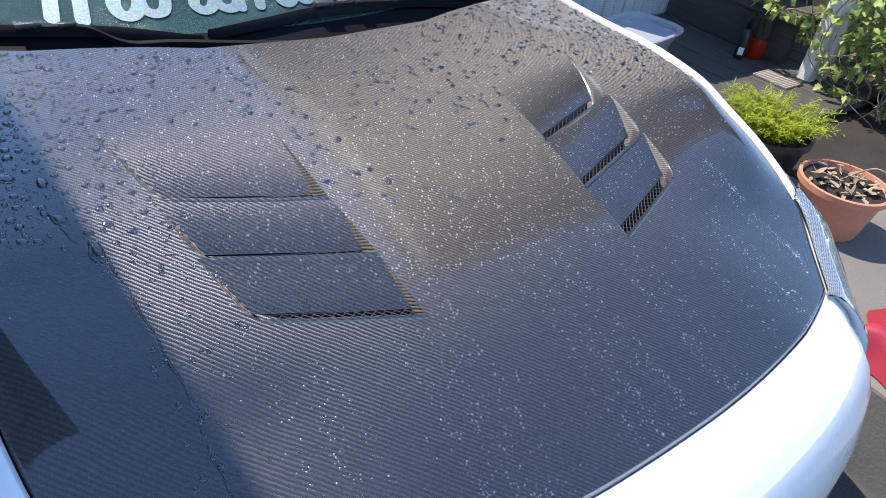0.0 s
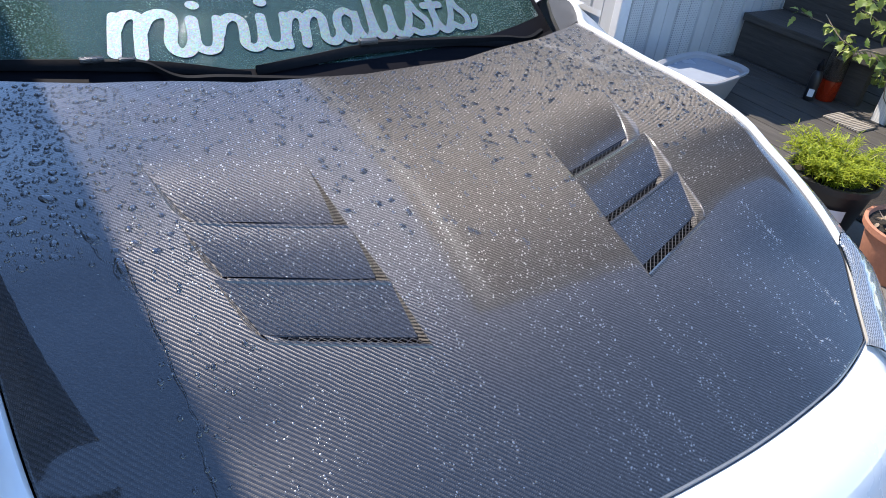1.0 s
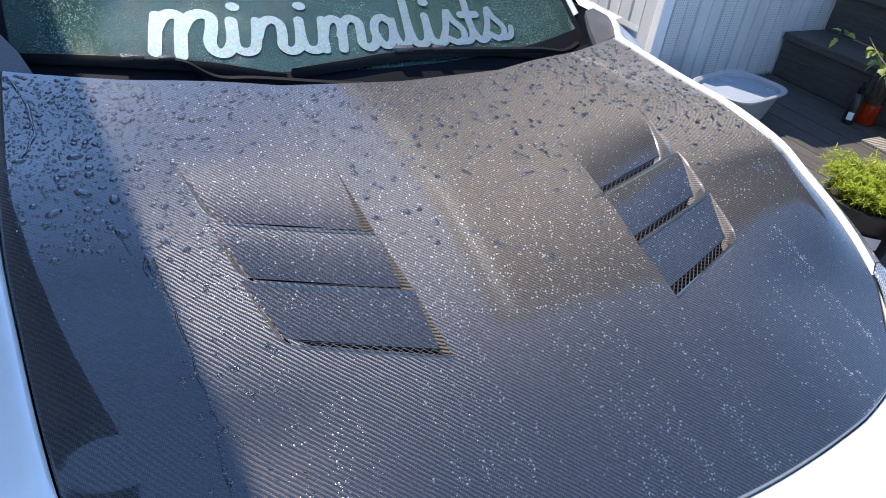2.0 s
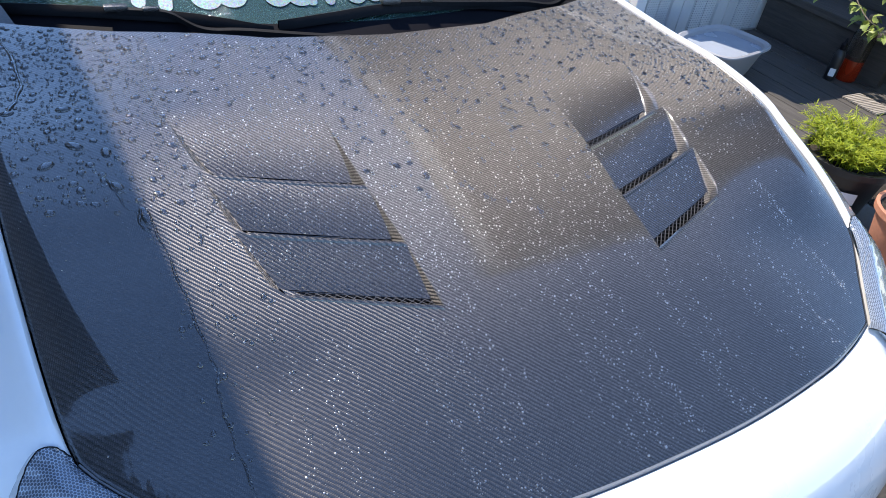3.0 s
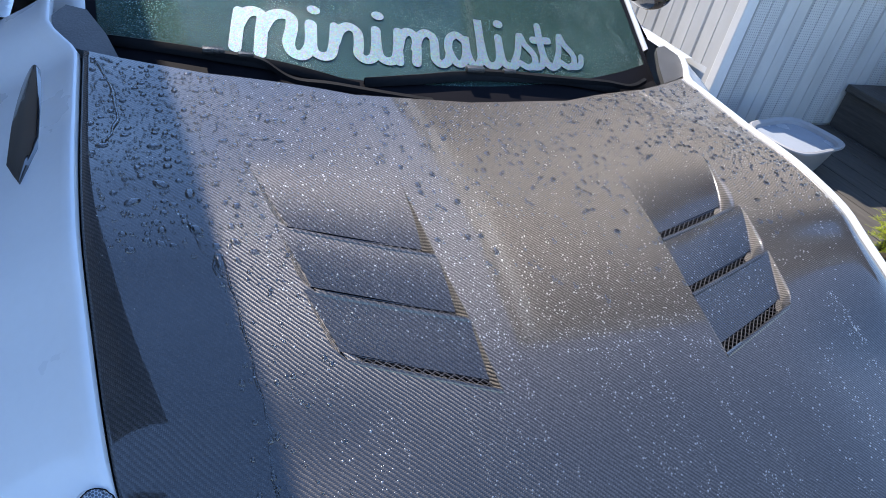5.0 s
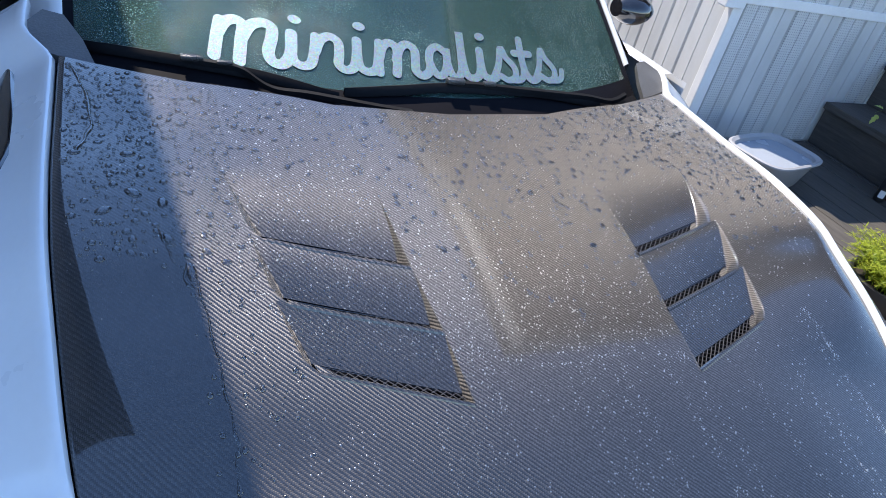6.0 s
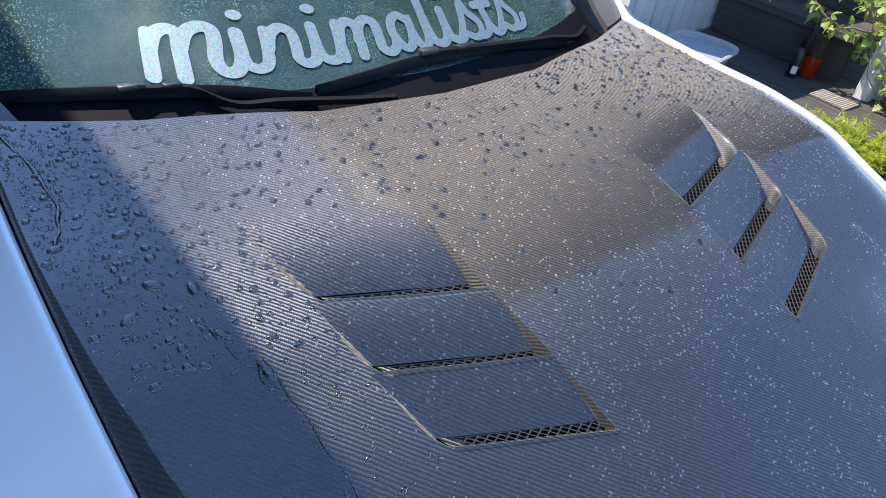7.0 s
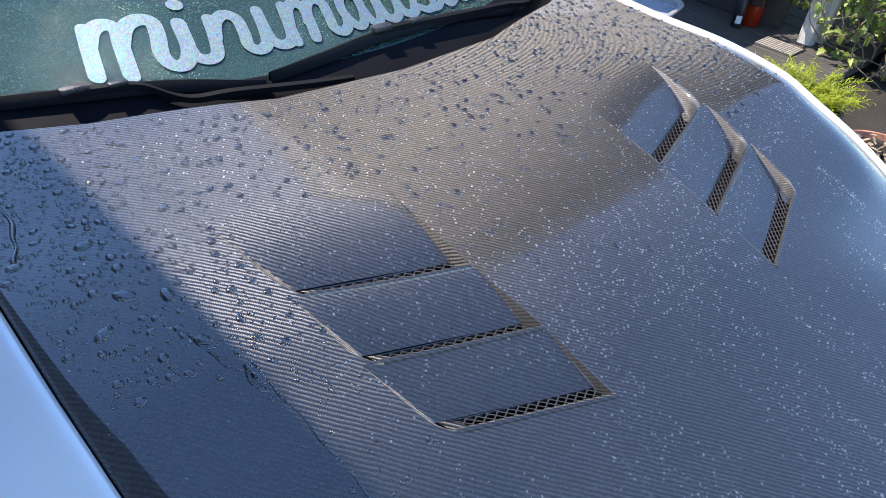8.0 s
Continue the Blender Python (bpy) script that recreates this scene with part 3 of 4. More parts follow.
cowl = Shape()
cowl_rows = []
for f in (0.0, 0.25, 0.5, 0.75, 1.0):
    row = []
    for k in range(-16, 17):
        x = 0.645 * k / 16
        a, b = Vector((x, 0.965 + 0.43 * x * x, hood_z(x, 1.0 + 0.43 * x * x) - 0.020)), screen_at(x, -0.10, 0.004)
        row.append(a.lerp(b, f) + Vector((0, 0, -0.02 * math.sin(math.pi * f))))
    cowl_rows.append(row)
cowl.sheet(cowl_rows)
cowl.make("cowl_panel", BLACK, car, "black plastic cowl below the windscreen")

WIPERS = (  # blade, then arm, as places across and up the glass
    (((-0.650, -0.062), (-0.54, -0.047), (-0.433, -0.040), (-0.31, -0.042), (-0.18, -0.067)), ((-0.440, -0.043), (-0.384, -0.040), (-0.352, -0.044), (-0.304, -0.075), (-0.222, -0.076), (-0.04, -0.094))),
    (((-0.168, -0.054), (-0.06, -0.036), (0.076, -0.022), (0.29, -0.040), (0.483, -0.096)), ((0.070, -0.018), (0.152, -0.024), (0.30, -0.046), (0.43, -0.072), (0.52, -0.100), (0.590, -0.096))),
)
for blade_line, arm_line in WIPERS:
    arm = Shape()
    run = [screen_at(x, v, 0.016) for x, v in spline(arm_line, 6)]
    arm.sheet([[p + Vector((0, w, h)) for w, h in ((-0.007, -0.005), (-0.006, 0.004), (0.005, 0.005), (0.007, -0.005))] for p in run], True)
    wiper = arm.make("wiper", RUBBER, car, "black windscreen wiper arm")
    run = [screen_at(x, v, 0.006) for x, v in spline(blade_line, 8)]
    n = len(run) - 1
    Shape().sheet([[p + Vector((0, w * (0.45 + 0.55 * math.sin(math.pi * k / n) ** 0.5), h)) for w, h in ((-0.014, -0.006), (-0.012, 0.003), (-0.003, 0.011), (0.002, 0.010), (0.006, -0.006))] for k, p in enumerate(run)], True).make("wiper_blade", RUBBER, wiper)
    x, v = arm_line[0]
    hook = Shape().box((-0.020, -0.008, -0.004), (0.020, 0.008, 0.007), 0.003, Matrix.Translation(screen_at(x, v, 0.021)))
    hook.make("wiper_clip", CLIP, wiper, "worn metal wiper clip")
    x, v = arm_line[1]
    hook = Shape().box((-0.014, -0.006, -0.003), (0.014, 0.006, 0.005), 0.002, Matrix.Translation(screen_at(x, v, 0.022)))
    hook.make("wiper_joint", CLIP, wiper, "worn metal wiper joint")

# ---- lettering on the glass: one-stroke script, drawn on a grid of letter units ----
GLYPHS = {  # strokes and advance
    "M": ([((0.0, -0.05), (0.14, 0.65), (0.24, 1.08)), ((0.14, 0.65), (0.36, 1.03), (0.62, 1.14), (0.80, 0.98), (0.72, 0.56), (0.60, -0.15)), ((0.72, 0.56), (0.98, 1.00), (1.28, 1.14), (1.52, 1.04), (1.50, 0.72), (1.36, 0.24), (1.44, -0.05), (1.70, -0.08), (1.92, 0.25), (2.02, 0.90))], 2.02),
    "i": ([((0.0, 0.90), (-0.06, 0.40), (-0.04, 0.06), (0.16, -0.08), (0.40, 0.02), (0.54, 0.42), (0.64, 0.90))], 0.64),
    "is": ([((0.0, 0.90), (-0.06, 0.40), (-0.04, 0.06), (0.16, -0.08), (0.34, -0.04), (0.44, 0.06))], 0.36),
    "n": ([((-0.08, 0.40), (0.10, 0.78), (0.36, 0.94), (0.58, 0.78), (0.56, 0.40), (0.50, 0.08), (0.66, -0.08), (0.90, 0.02), (1.04, 0.42), (1.12, 0.90))], 1.12),
    "m": ([((0.0, 0.90), (-0.10, 0.40), (-0.16, -0.08)), ((-0.08, 0.40), (0.08, 0.78), (0.30, 0.92), (0.48, 0.76), (0.44, 0.36), (0.34, -0.08)), ((0.40, 0.36), (0.58, 0.76), (0.82, 0.92), (1.02, 0.76), (0.98, 0.36), (0.94, 0.06), (1.12, -0.08), (1.34, 0.06), (1.44, 0.30))], 1.44),
    "a": ([((0.56, 0.74), (0.34, 0.92), (0.08, 0.76), (-0.02, 0.36), (0.14, -0.02), (0.36, 0.02), (0.54, 0.38), (0.62, 0.90), (0.56, 0.40), (0.62, 0.02), (0.82, -0.06), (1.0, 0.20))], 1.0),
    "l": ([((0.0, 0.20), (0.12, 0.90), (0.20, 1.50), (0.10, 0.70), (0.10, 0.10), (0.30, -0.08), (0.56, 0.06), (0.70, 0.50), (0.76, 0.90))], 0.76),
    "s": ([((-0.06, 0.0), (0.22, 0.42), (0.46, 1.02), (0.56, 0.70), (0.80, 0.34), (0.74, 0.02), (0.46, -0.10), (0.20, 0.04)), ((0.58, -0.09), (0.86, -0.09), (1.05, 0.02), (1.14, 0.24))], 1.14),
    "t": ([((0.14, 1.36), (0.06, 0.80), (0.04, 0.24), (0.20, -0.08), (0.46, -0.04), (0.60, 0.10)), ((-0.20, 0.86), (0.40, 0.84))], 0.48),
}
UNIT, SIZE, START = 0.0736, 0.078, -0.398


def baseline(x):
    return 0.014 - 0.12 * x * x


def stroke_width(bm_shape, pts, half):
    """A flat ribbon with round ends along a line in the glass's own plane."""
    pts = [np.array(p) for p in pts]
    left, right = [], []
    for k, p in enumerate(pts):
        way = pts[min(k + 1, len(pts) - 1)] - pts[max(k - 1, 0)]
        way = way / (np.linalg.norm(way) + 1e-9)
        side = np.array((-way[1], way[0])) * half
        left.append(p + side), right.append(p - side)
    rows = [[screen_at(a[0], a[1], LIFT[0]) for a in (l, (l + r) / 2, r)] for l, r in zip(left, right)]
    bm_shape.sheet(rows)
    for c in (pts[0], pts[-1]):
        ring = [screen_at(c[0] + half * math.cos(a), c[1] + half * math.sin(a), LIFT[0]) for a in (2 * math.pi * k / 14 for k in range(14))]
        bm_shape.fan(ring)


LIFT = [0.0020]
pen = START
for letter in (*"Minimal", "is", *"sts"):  # an i before an s has no upstroke
    strokes, advance = GLYPHS[letter]
    glyph = Shape()
    for s in strokes:
        LIFT[0] += 0.00004
        flat = [(pen + x * UNIT, baseline(pen + x * UNIT) + y * SIZE) for x, y in s]
        stroke_width(glyph, spline(flat, 6), {"M": 0.0116, "s": 0.0088, "a": 0.0094}.get(letter, 0.0100))
    if letter[0] == "i":
        LIFT[0] += 0.00004
        cx, cy = pen + 0.14 * UNIT, baseline(pen) + 1.38 * SIZE
        glyph.fan([screen_at(cx + 0.0130 * math.cos(a), cy + 0.0110 * math.sin(a), LIFT[0]) for a in (2 * math.pi * k / 18 for k in range(18))])
    glyph.make("sticker_letter", VINYL, windscreen, "silver flake vinyl script letter on the glass")
    pen += advance * UNIT

# ---- pillars, roof, cabin ----
for side in (-1, 1):
    pillar = Shape()
    rows = []
    for v in [-0.01] + [v for v in V if v > 0.0]:
        e = screen_half(v)
        rows.append([screen_at(side * (e + d), v, h) for d, h in ((-0.002, -0.02), (-0.002, 0.005), (0.008, 0.009), (0.022, 0.005), (0.045, -0.020), (0.075, -0.06))])
    pillar.sheet(rows)
    pillar.make("pillar", WHITE, car)
    corner = Shape()
    ring = [(0.598, 1.176, 0.905), (0.640, 1.190, 0.909), (0.678, 1.209, 0.913), (0.703, 1.243, 0.923), (0.704, 1.283, 0.938), (0.682, 1.318, 0.947), (0.648, 1.304, 0.945), (0.618, 1.240, 0.926)]
    corner.fan([Vector((side * x, y, z)) for x, y, z in ring])
    low = [Vector((side * x, y, z - 0.015)) for x, y, z in ring]
    corner.sheet([[Vector((side * x, y, z)) for x, y, z in ring], low], True)
    corner.make("corner_trim", COWL_GREY, car, "wet grey plastic cowl corner")
roof = Shape()
roof_rows = []
for k in range(9):
    f = k / 8
    y, z = 1.87 + 1.2 * f, 1.325 + 0.03 * math.sin(math.pi * f) - 0.04 * f
    roof_rows.append([(0.60 * n / 10, y + 0.10 * (n / 10) ** 2 * (1 - f), z - 0.05 * abs(n / 10) ** 2.5) for n in range(-10, 11)])
roof.sheet(roof_rows)
roof.make("roof", WHITE, car)
for side in (-1, 1):
    door = Shape().sheet([[(side * (0.876 - 0.02 * math.cos(f * 3)), 1.36 + 1.35 * k / 10, 0.35 + 0.53 * f) for f in (0, 0.25, 0.5, 0.75, 1.0)] for k in range(11)])
    door.sheet([[(side * x, 1.36 + 1.35 * k / 10, z) for x, z in ((0.89, 0.88), (0.83, 0.905), (0.78, 0.90))] for k in range(11)])
    door.make("door", WHITE, car)
    window = Shape().sheet([[(side * (0.78 - 0.16 * f), 1.50 + 0.55 * f + (1.3 - 0.5 * f) * k / 8, 0.90 + 0.38 * f) for f in (0, 0.5, 1.0)] for k in range(9)])
    window.make("side_window", GLOSS, car)
    body = Shape().sheet([[(side * x, y, z) for x, z in ((0.86, 0.35), (0.885, 0.6), (0.87, 0.85), (0.74, 0.95), (0.5, 1.0), (0, 1.02))] for y in (2.7, 3.2, 3.7)])
    body.make("rear_body", WHITE, car)
    mirror = Shape()
    rings = []
    for k in range(9):
        f = k / 8
        r = 0.062 * math.sin(math.pi * (0.12 + 0.80 * f)) ** 0.6
        rings.append([(side * (0.805 + 0.125 * f), 1.66 + r * 0.9 * math.cos(a), 0.985 + r * 0.75 * math.sin(a)) for a in (2 * math.pi * n / 16 for n in range(16))])
    mirror.sheet(rings, True).fan(rings[0]).fan(rings[-1])
    mirror.make("door_mirror", GLOSS, car, "gloss black door mirror")
    fin = Shape()
    fin_rows = []
    for k in range(13):
        f = k / 12
        half = 0.021 * (min(1.0, f / 0.16) if f < 0.4 else max(0.02, 1 - ((f - 0.4) / 0.6) ** 1.6))
        y = 0.826 + 0.46 * f
        row = []
        for n in range(-4, 5):
            d = 0.073 + 0.004 * math.sin(math.pi * f) + half * n / 4
            h = lerp(d, [a for a, _ in FENDER[3:]], [b for _, b in FENDER[3:]])
            row.append((side * (edge_x(y) + 0.005 + d), y, hood_z(edge_x(y), min(y, 1.18)) + h + 0.001 + 0.007 * (1 - (n / 4) ** 2)))
        fin_rows.append(row)
    fin.sheet(fin_rows)
    fin.make("fender_vent", GLOSS, car, "gloss black pointed fender vent")
    for y in (0.62, 3.19):
        wheel = Shape()
        turned = [(0.20, -0.10), (0.30, -0.10), (0.318, -0.07), (0.318, 0.07), (0.30, 0.10), (0.20, 0.10)]
        wheel.sheet([[(side * 0.76 + w, y + r * math.cos(a), 0.32 + r * math.sin(a)) for a in (2 * math.pi * n / 32 for n in range(32))] for r, w in turned], True)
        tyre = wheel.make("tyre", RUBBER, car)
        disc = Shape().sheet([[(side * 0.80 - side * w, y + r * math.cos(a), 0.32 + r * math.sin(a)) for a in (2 * math.pi * n / 32 for n in range(32))] for r, w in ((0.20, 0.0), (0.19, 0.03), (0.06, 0.015), (0.0, 0.0))], True)
        disc.make("rim", STEEL, tyre)
dash = Shape().sheet([[(0.68 * k / 8, y - 0.06 * (1 - (k / 8) ** 2), z) for k in range(-8, 9)] for y, z in ((1.30, 0.84), (1.55, 0.93), (1.85, 0.94), (1.95, 0.88), (1.95, 0.5))])
dash.make("dashboard", BLACK, car, "dark dashboard")
under = Shape().box((-0.62, 0.16, 0.42), (0.62, 1.15, 0.62), 0.02)
under.make("engine_bay", BLACK, car)
cabin = Shape().box((-0.74, 1.2, 0.25), (0.74, 3.3, 0.35), 0.02).box((-0.74, 2.9, 0.3), (0.74, 3.0, 1.2), 0.02)
cabin.make("cabin_floor", BLACK, car)
for x in (-0.36, 0.36):
    seat = Shape().box((x - 0.24, 2.25, 0.35), (x + 0.24, 2.8, 0.55), 0.05).box((x - 0.23, 2.72, 0.5), (x + 0.23, 2.88, 1.02), 0.06).box((x - 0.12, 2.75, 1.02), (x + 0.12, 2.85, 1.2), 0.04)
    seat.make("seat", BLACK, car)

# ---- the buildings ----
EAVE = 5.35


def siding(wall, start, way, facing, count, width, low, high, vented):
    """Vertical siding panels, each a shallow tray with a groove beside it."""
    start, way, facing = Vector(start), Vector(way), Vector(facing)
    for k in range(count):
        a = start + way * (k * width)
        prof = ((0.0, -0.014), (0.006, -0.012), (0.010, 0.0), (width * 0.48, 0.002), (width * 0.5, -0.006), (width * 0.52, 0.002), (width - 0.008, 0.0), (width - 0.003, -0.012), (width, -0.014))
        cols = [a + way * d + facing * h for d, h in prof]
        s = Shape().sheet([[(c.x, c.y, z) for c in cols] for z in (low, high)])
        s.make("siding_panel", VENTED if vented and k % 2 == 0 else SIDING, wall, smooth=False)


def block(name, low, high, material, label):
    return tagged(Shape().box(low, high).make(name, material, smooth=False), label, "wall", kind="structure")


CX, CY, LOW = 1.745, 2.13, 1.48
wall_a = block("wall_south", (CX + 0.03, CY + 0.02, 0.0), (9.0, CY + 0.22, LOW), TRIM, "shaded white vinyl-sided wall behind the deck")
siding(wall_a, (CX + 0.06, CY, 0), (1, 0, 0), (0, -1, 0), 46, 0.151, BOARDS, LOW, True)
wall_b = block("wall_west", (CX + 0.02, CY + 0.22, 0.0), (CX + 0.22, 5.5, LOW), TRIM, "sunlit white vinyl-sided side wall")
siding(wall_b, (CX, CY + 0.03, 0), (0, 1, 0), (-1, 0, 0), 21, 0.155, BOARDS - 0.3, LOW, False)
trim = Shape().box((CX - 0.012, CY - 0.014, BOARDS), (CX + 0.045, CY + 0.03, LOW), 0.004)
tagged(trim.make("trim", TRIM, smooth=False), "white corner post of the siding", "trim", kind="structure")
# unseen: pale to throw sunlight up at the soffit, set to shade the deck
low_roof = Shape().box((CX - 0.03, CY - 0.04, LOW), (9.0, 5.6, LOW + 0.05), 0.01)
tagged(low_roof.make("roof_low", BOUNCE_ROOF, smooth=False), "unseen pale flat roof, added to bounce sun onto the soffit", "roof", kind="structure")
# an unseen taller house with a wide soffit, added for the hood's reflection
block("wall_upper", (3.6, 5.5, 0.0), (12.0, 5.8, EAVE), SOFFIT, "unseen upper wall, added for the reflection on the hood")
soffit = Shape().box((2.74, 1.96, EAVE), (12.4, 9.0, EAVE + 0.02)).box((3.6, 5.5, EAVE - 0.02), (12.0, 5.9, EAVE + 0.01))
tagged(soffit.make("soffit", SOFFIT, smooth=False), "unseen soffit, placed for its reflection on the hood", "soffit", kind="structure")
fascia = Shape().box((2.63, 1.90, EAVE - 0.10), (2.73, 9.0, EAVE + 0.16), 0.004).box((2.74, 1.88, EAVE - 0.06), (12.4, 1.95, EAVE + 0.18), 0.004)
tagged(fascia.make("fascia", GUTTER, smooth=False), "unseen pale fascia, added for the light line reflected on the hood", "fascia", kind="structure")
upper = Shape().box((2.6, 1.85, EAVE + 0.19), (12.5, 9.1, EAVE + 0.25), 0.01)
tagged(upper.make("roof_upper", ROOF, smooth=False), "unseen dark roof over the added soffit", "roof", kind="structure")

# unseen house, placed so that its eave shades the car's near side
SHADE_Z = 4.0
EAVE_X = -0.500 - (SHADE_Z - 0.87) / math.tan(SUN_HEIGHT) * math.sin(-SUN_TURN)
block("wall_drive", (-2.6, 0.4, 0.0), (-1.95, 12.0, SHADE_Z + 0.09), HOUSE, "unseen dark-boarded house wall, added below the shading roof")
roof_west = Shape()
peak, SOUTH = SHADE_Z + 1.6, -0.4
near_x, far_x = EAVE_X + 0.199, EAVE_X - 0.626
roof_west.add([(near_x, SOUTH, SHADE_Z), (far_x, 12.4, SHADE_Z), (-5.5, 12.4, peak), (-5.5, SOUTH, peak), (near_x, SOUTH, SHADE_Z - 0.15), (far_x, 12.4, SHADE_Z - 0.15), (-5.5, 12.4, peak - 0.15), (-5.5, SOUTH, peak - 0.15)], [(0, 1, 2, 3), (4, 5, 6, 7), (0, 1, 5, 4), (1, 2, 6, 5), (2, 3, 7, 6), (3, 0, 4, 7)])
tagged(roof_west.make("roof_drive", ROOF, smooth=False), "unseen dark shingled roof, placed to shade the car's near side", "roof", kind="structure")

# ---- deck and steps ----
deck = thing("deck", "weathered grey-brown timber deck with steps beside the siding", "deck", kind="structure")
x = 1.15
while x < 4.2:
    Shape().box((x, 1.02, BOARDS - 0.035), (x + 0.135, CY - 0.02, BOARDS), 0.005).make("plank", DECK, deck, smooth=False)
    x += 0.141
for n, sx in enumerate((2.58, 2.85, 3.12, 3.39)):
    low, top = BOARDS + 0.215 * n + 0.001, BOARDS + 0.215 * (n + 1)
    Shape().box((sx, 1.42, low), (sx + 0.038, CY - 0.02, top - 0.038), 0.004).make("riser", DECK, deck, smooth=False)
    Shape().box((sx - 0.02, 1.41, top - 0.036), (sx + 0.30, CY - 0.02, top), 0.006).make("tread", DECK, deck, smooth=False)


# ---- things on the deck and terrace ----
def tub(x, y, z, turn):
    """An oblong washing-up tub with a rolled rim."""
    root = thing("wash_tub", "white plastic washing tub standing on the deck", "tub")
    def ring(a, b, h):
        out = []
        for k in range(40):
            t = 2 * math.pi * k / 40
            c, s = math.cos(t), math.sin(t)
            out.append((a * math.copysign(abs(c) ** 0.5, c), b * math.copysign(abs(s) ** 0.5, s), h))
        return out
    prof = [(0.13, 0.09, 0.0), (0.145, 0.10, 0.012), (0.178, 0.128, 0.12), (0.192, 0.140, 0.132), (0.198, 0.146, 0.130), (0.198, 0.146, 0.137), (0.190, 0.138, 0.141), (0.174, 0.124, 0.132), (0.142, 0.098, 0.016), (0.12, 0.08, 0.010)]
    rows = [ring(*p) for p in prof]
    Shape().sheet(rows, True).fan(rows[0]).fan(rows[-1]).make("tub_body", TUB, root)
    Shape().fan(ring(0.172, 0.123, 0.118)).make("tub_water", SUDS, root, "cloudy soapy water in the tub")
    root.matrix_world = pose(x, y, z, 0, 0, turn)
    return root


tub(1.90, 1.74, BOARDS, 12)


def bottle(x, y, z):
    """A tall clear bottle, half full of amber liquid."""
    root = thing("liquid_bottle", "clear plastic bottle half full of amber liquid on the deck", "bottle")
    Shape().turned([(0.0, 0.0), (0.038, 0.0), (0.045, 0.010), (0.046, 0.095), (0.0, 0.096)], (0, 0, 0), 28).make("amber_liquid", AMBER, root, "amber liquid in the lower half")
    Shape().turned([(0.0461, 0.097), (0.0461, 0.190), (0.040, 0.220), (0.022, 0.240), (0.017, 0.245)], (0, 0, 0), 28).make("bottle_shoulder", CLEAR, root, "clear empty upper half")
    Shape().turned([(0.017, 0.245), (0.021, 0.246), (0.022, 0.280), (0.019, 0.285), (0.0, 0.286)], (0, 0, 0), 20).make("cap", POT, root, "black screw cap")
    root.matrix_world = pose(x, y, z)
    return root


def dark_bottle(x, y, z):
    """A slim dark bottle with a nozzle."""
    root = thing("dark_bottle", "slim black bottle with a white label on the deck", "bottle")
    Shape().turned([(0.0, 0.0), (0.020, 0.0), (0.024, 0.006), (0.024, 0.105), (0.019, 0.125), (0.010, 0.135)], (0, 0, 0), 24).make("bottle_body", POT, root)
    Shape().turned([(0.010, 0.135), (0.013, 0.136), (0.013, 0.160), (0.006, 0.168), (0.004, 0.185), (0.0, 0.186)], (0, 0, 0), 16).make("nozzle", BLACK, root)
    Shape().box((-0.012, -0.0262, 0.022), (0.012, -0.0245, 0.056)).make("bottle_label", PAPER, root, "white paper label")
    root.matrix_world = pose(x, y, z, 0, 0, -55)
    return root


bottle(2.515, 1.535, BOARDS)
dark_bottle(2.430, 1.555, BOARDS)
# the siding's upper seam and its corner block
seam = Shape().box((CX - 0.075, CY - 0.03, 0.925), (CX + 0.03, CY + 0.02, 0.99), 0.005).box((CX + 0.03, CY - 0.008, 0.945), (4.6, CY + 0.004, 0.985), 0.003)
tagged(seam.make("trim", TRIM, smooth=False), "white seam trim across the siding", "trim", kind="structure")
strip = Shape().box((CX + 0.035, CY - 0.012, BOARDS), (CX + 0.044, CY - 0.002, 0.90), 0.002)
tagged(strip.make("trim", TRIM, smooth=False), "bright narrow edge strip on the siding", "trim", kind="structure")
# the deck's sunlit grooved end, put in as separate pale slats
mat = thing("sunlit_slats", "pale slats standing for sunlit grooved deck boards", "mat")
for k in range(14):
    Shape().box((2.31, 1.23 + 0.012 * k, BOARDS + 0.001), (2.43, 1.239 + 0.012 * k, BOARDS + 0.010), 0.002).make("slat", SUNLIT_BOARD, mat, smooth=False)


POINTED = ((0.0, 0.0), (0.25, 0.8), (0.55, 1.0), (0.85, 0.45), (1.0, 0.0))
LOBED = ((0.0, 0.1), (0.08, 0.75), (0.22, 0.95), (0.32, 0.6), (0.50, 1.0), (0.62, 0.55), (0.78, 0.5), (1.0, 0.0))


def leaf(shape, at, way, up, long, wide, bend=0.25, outline=POINTED):
    """A pointed leaf of eight faces, folded along its rib."""
    way, up = Vector(way).normalized(), Vector(up)
    side = way.cross(up).normalized()
    up = side.cross(way)
    pts = []
    for f, w in outline:
        mid = Vector(at) + way * (long * f) - up * (bend * long * f * f)
        pts.append((mid + side * (wide * w * 0.5) + up * (wide * 0.12 * w), mid, mid - side * (wide * w * 0.5) + up * (wide * 0.12 * w)))
    shape.sheet(pts)


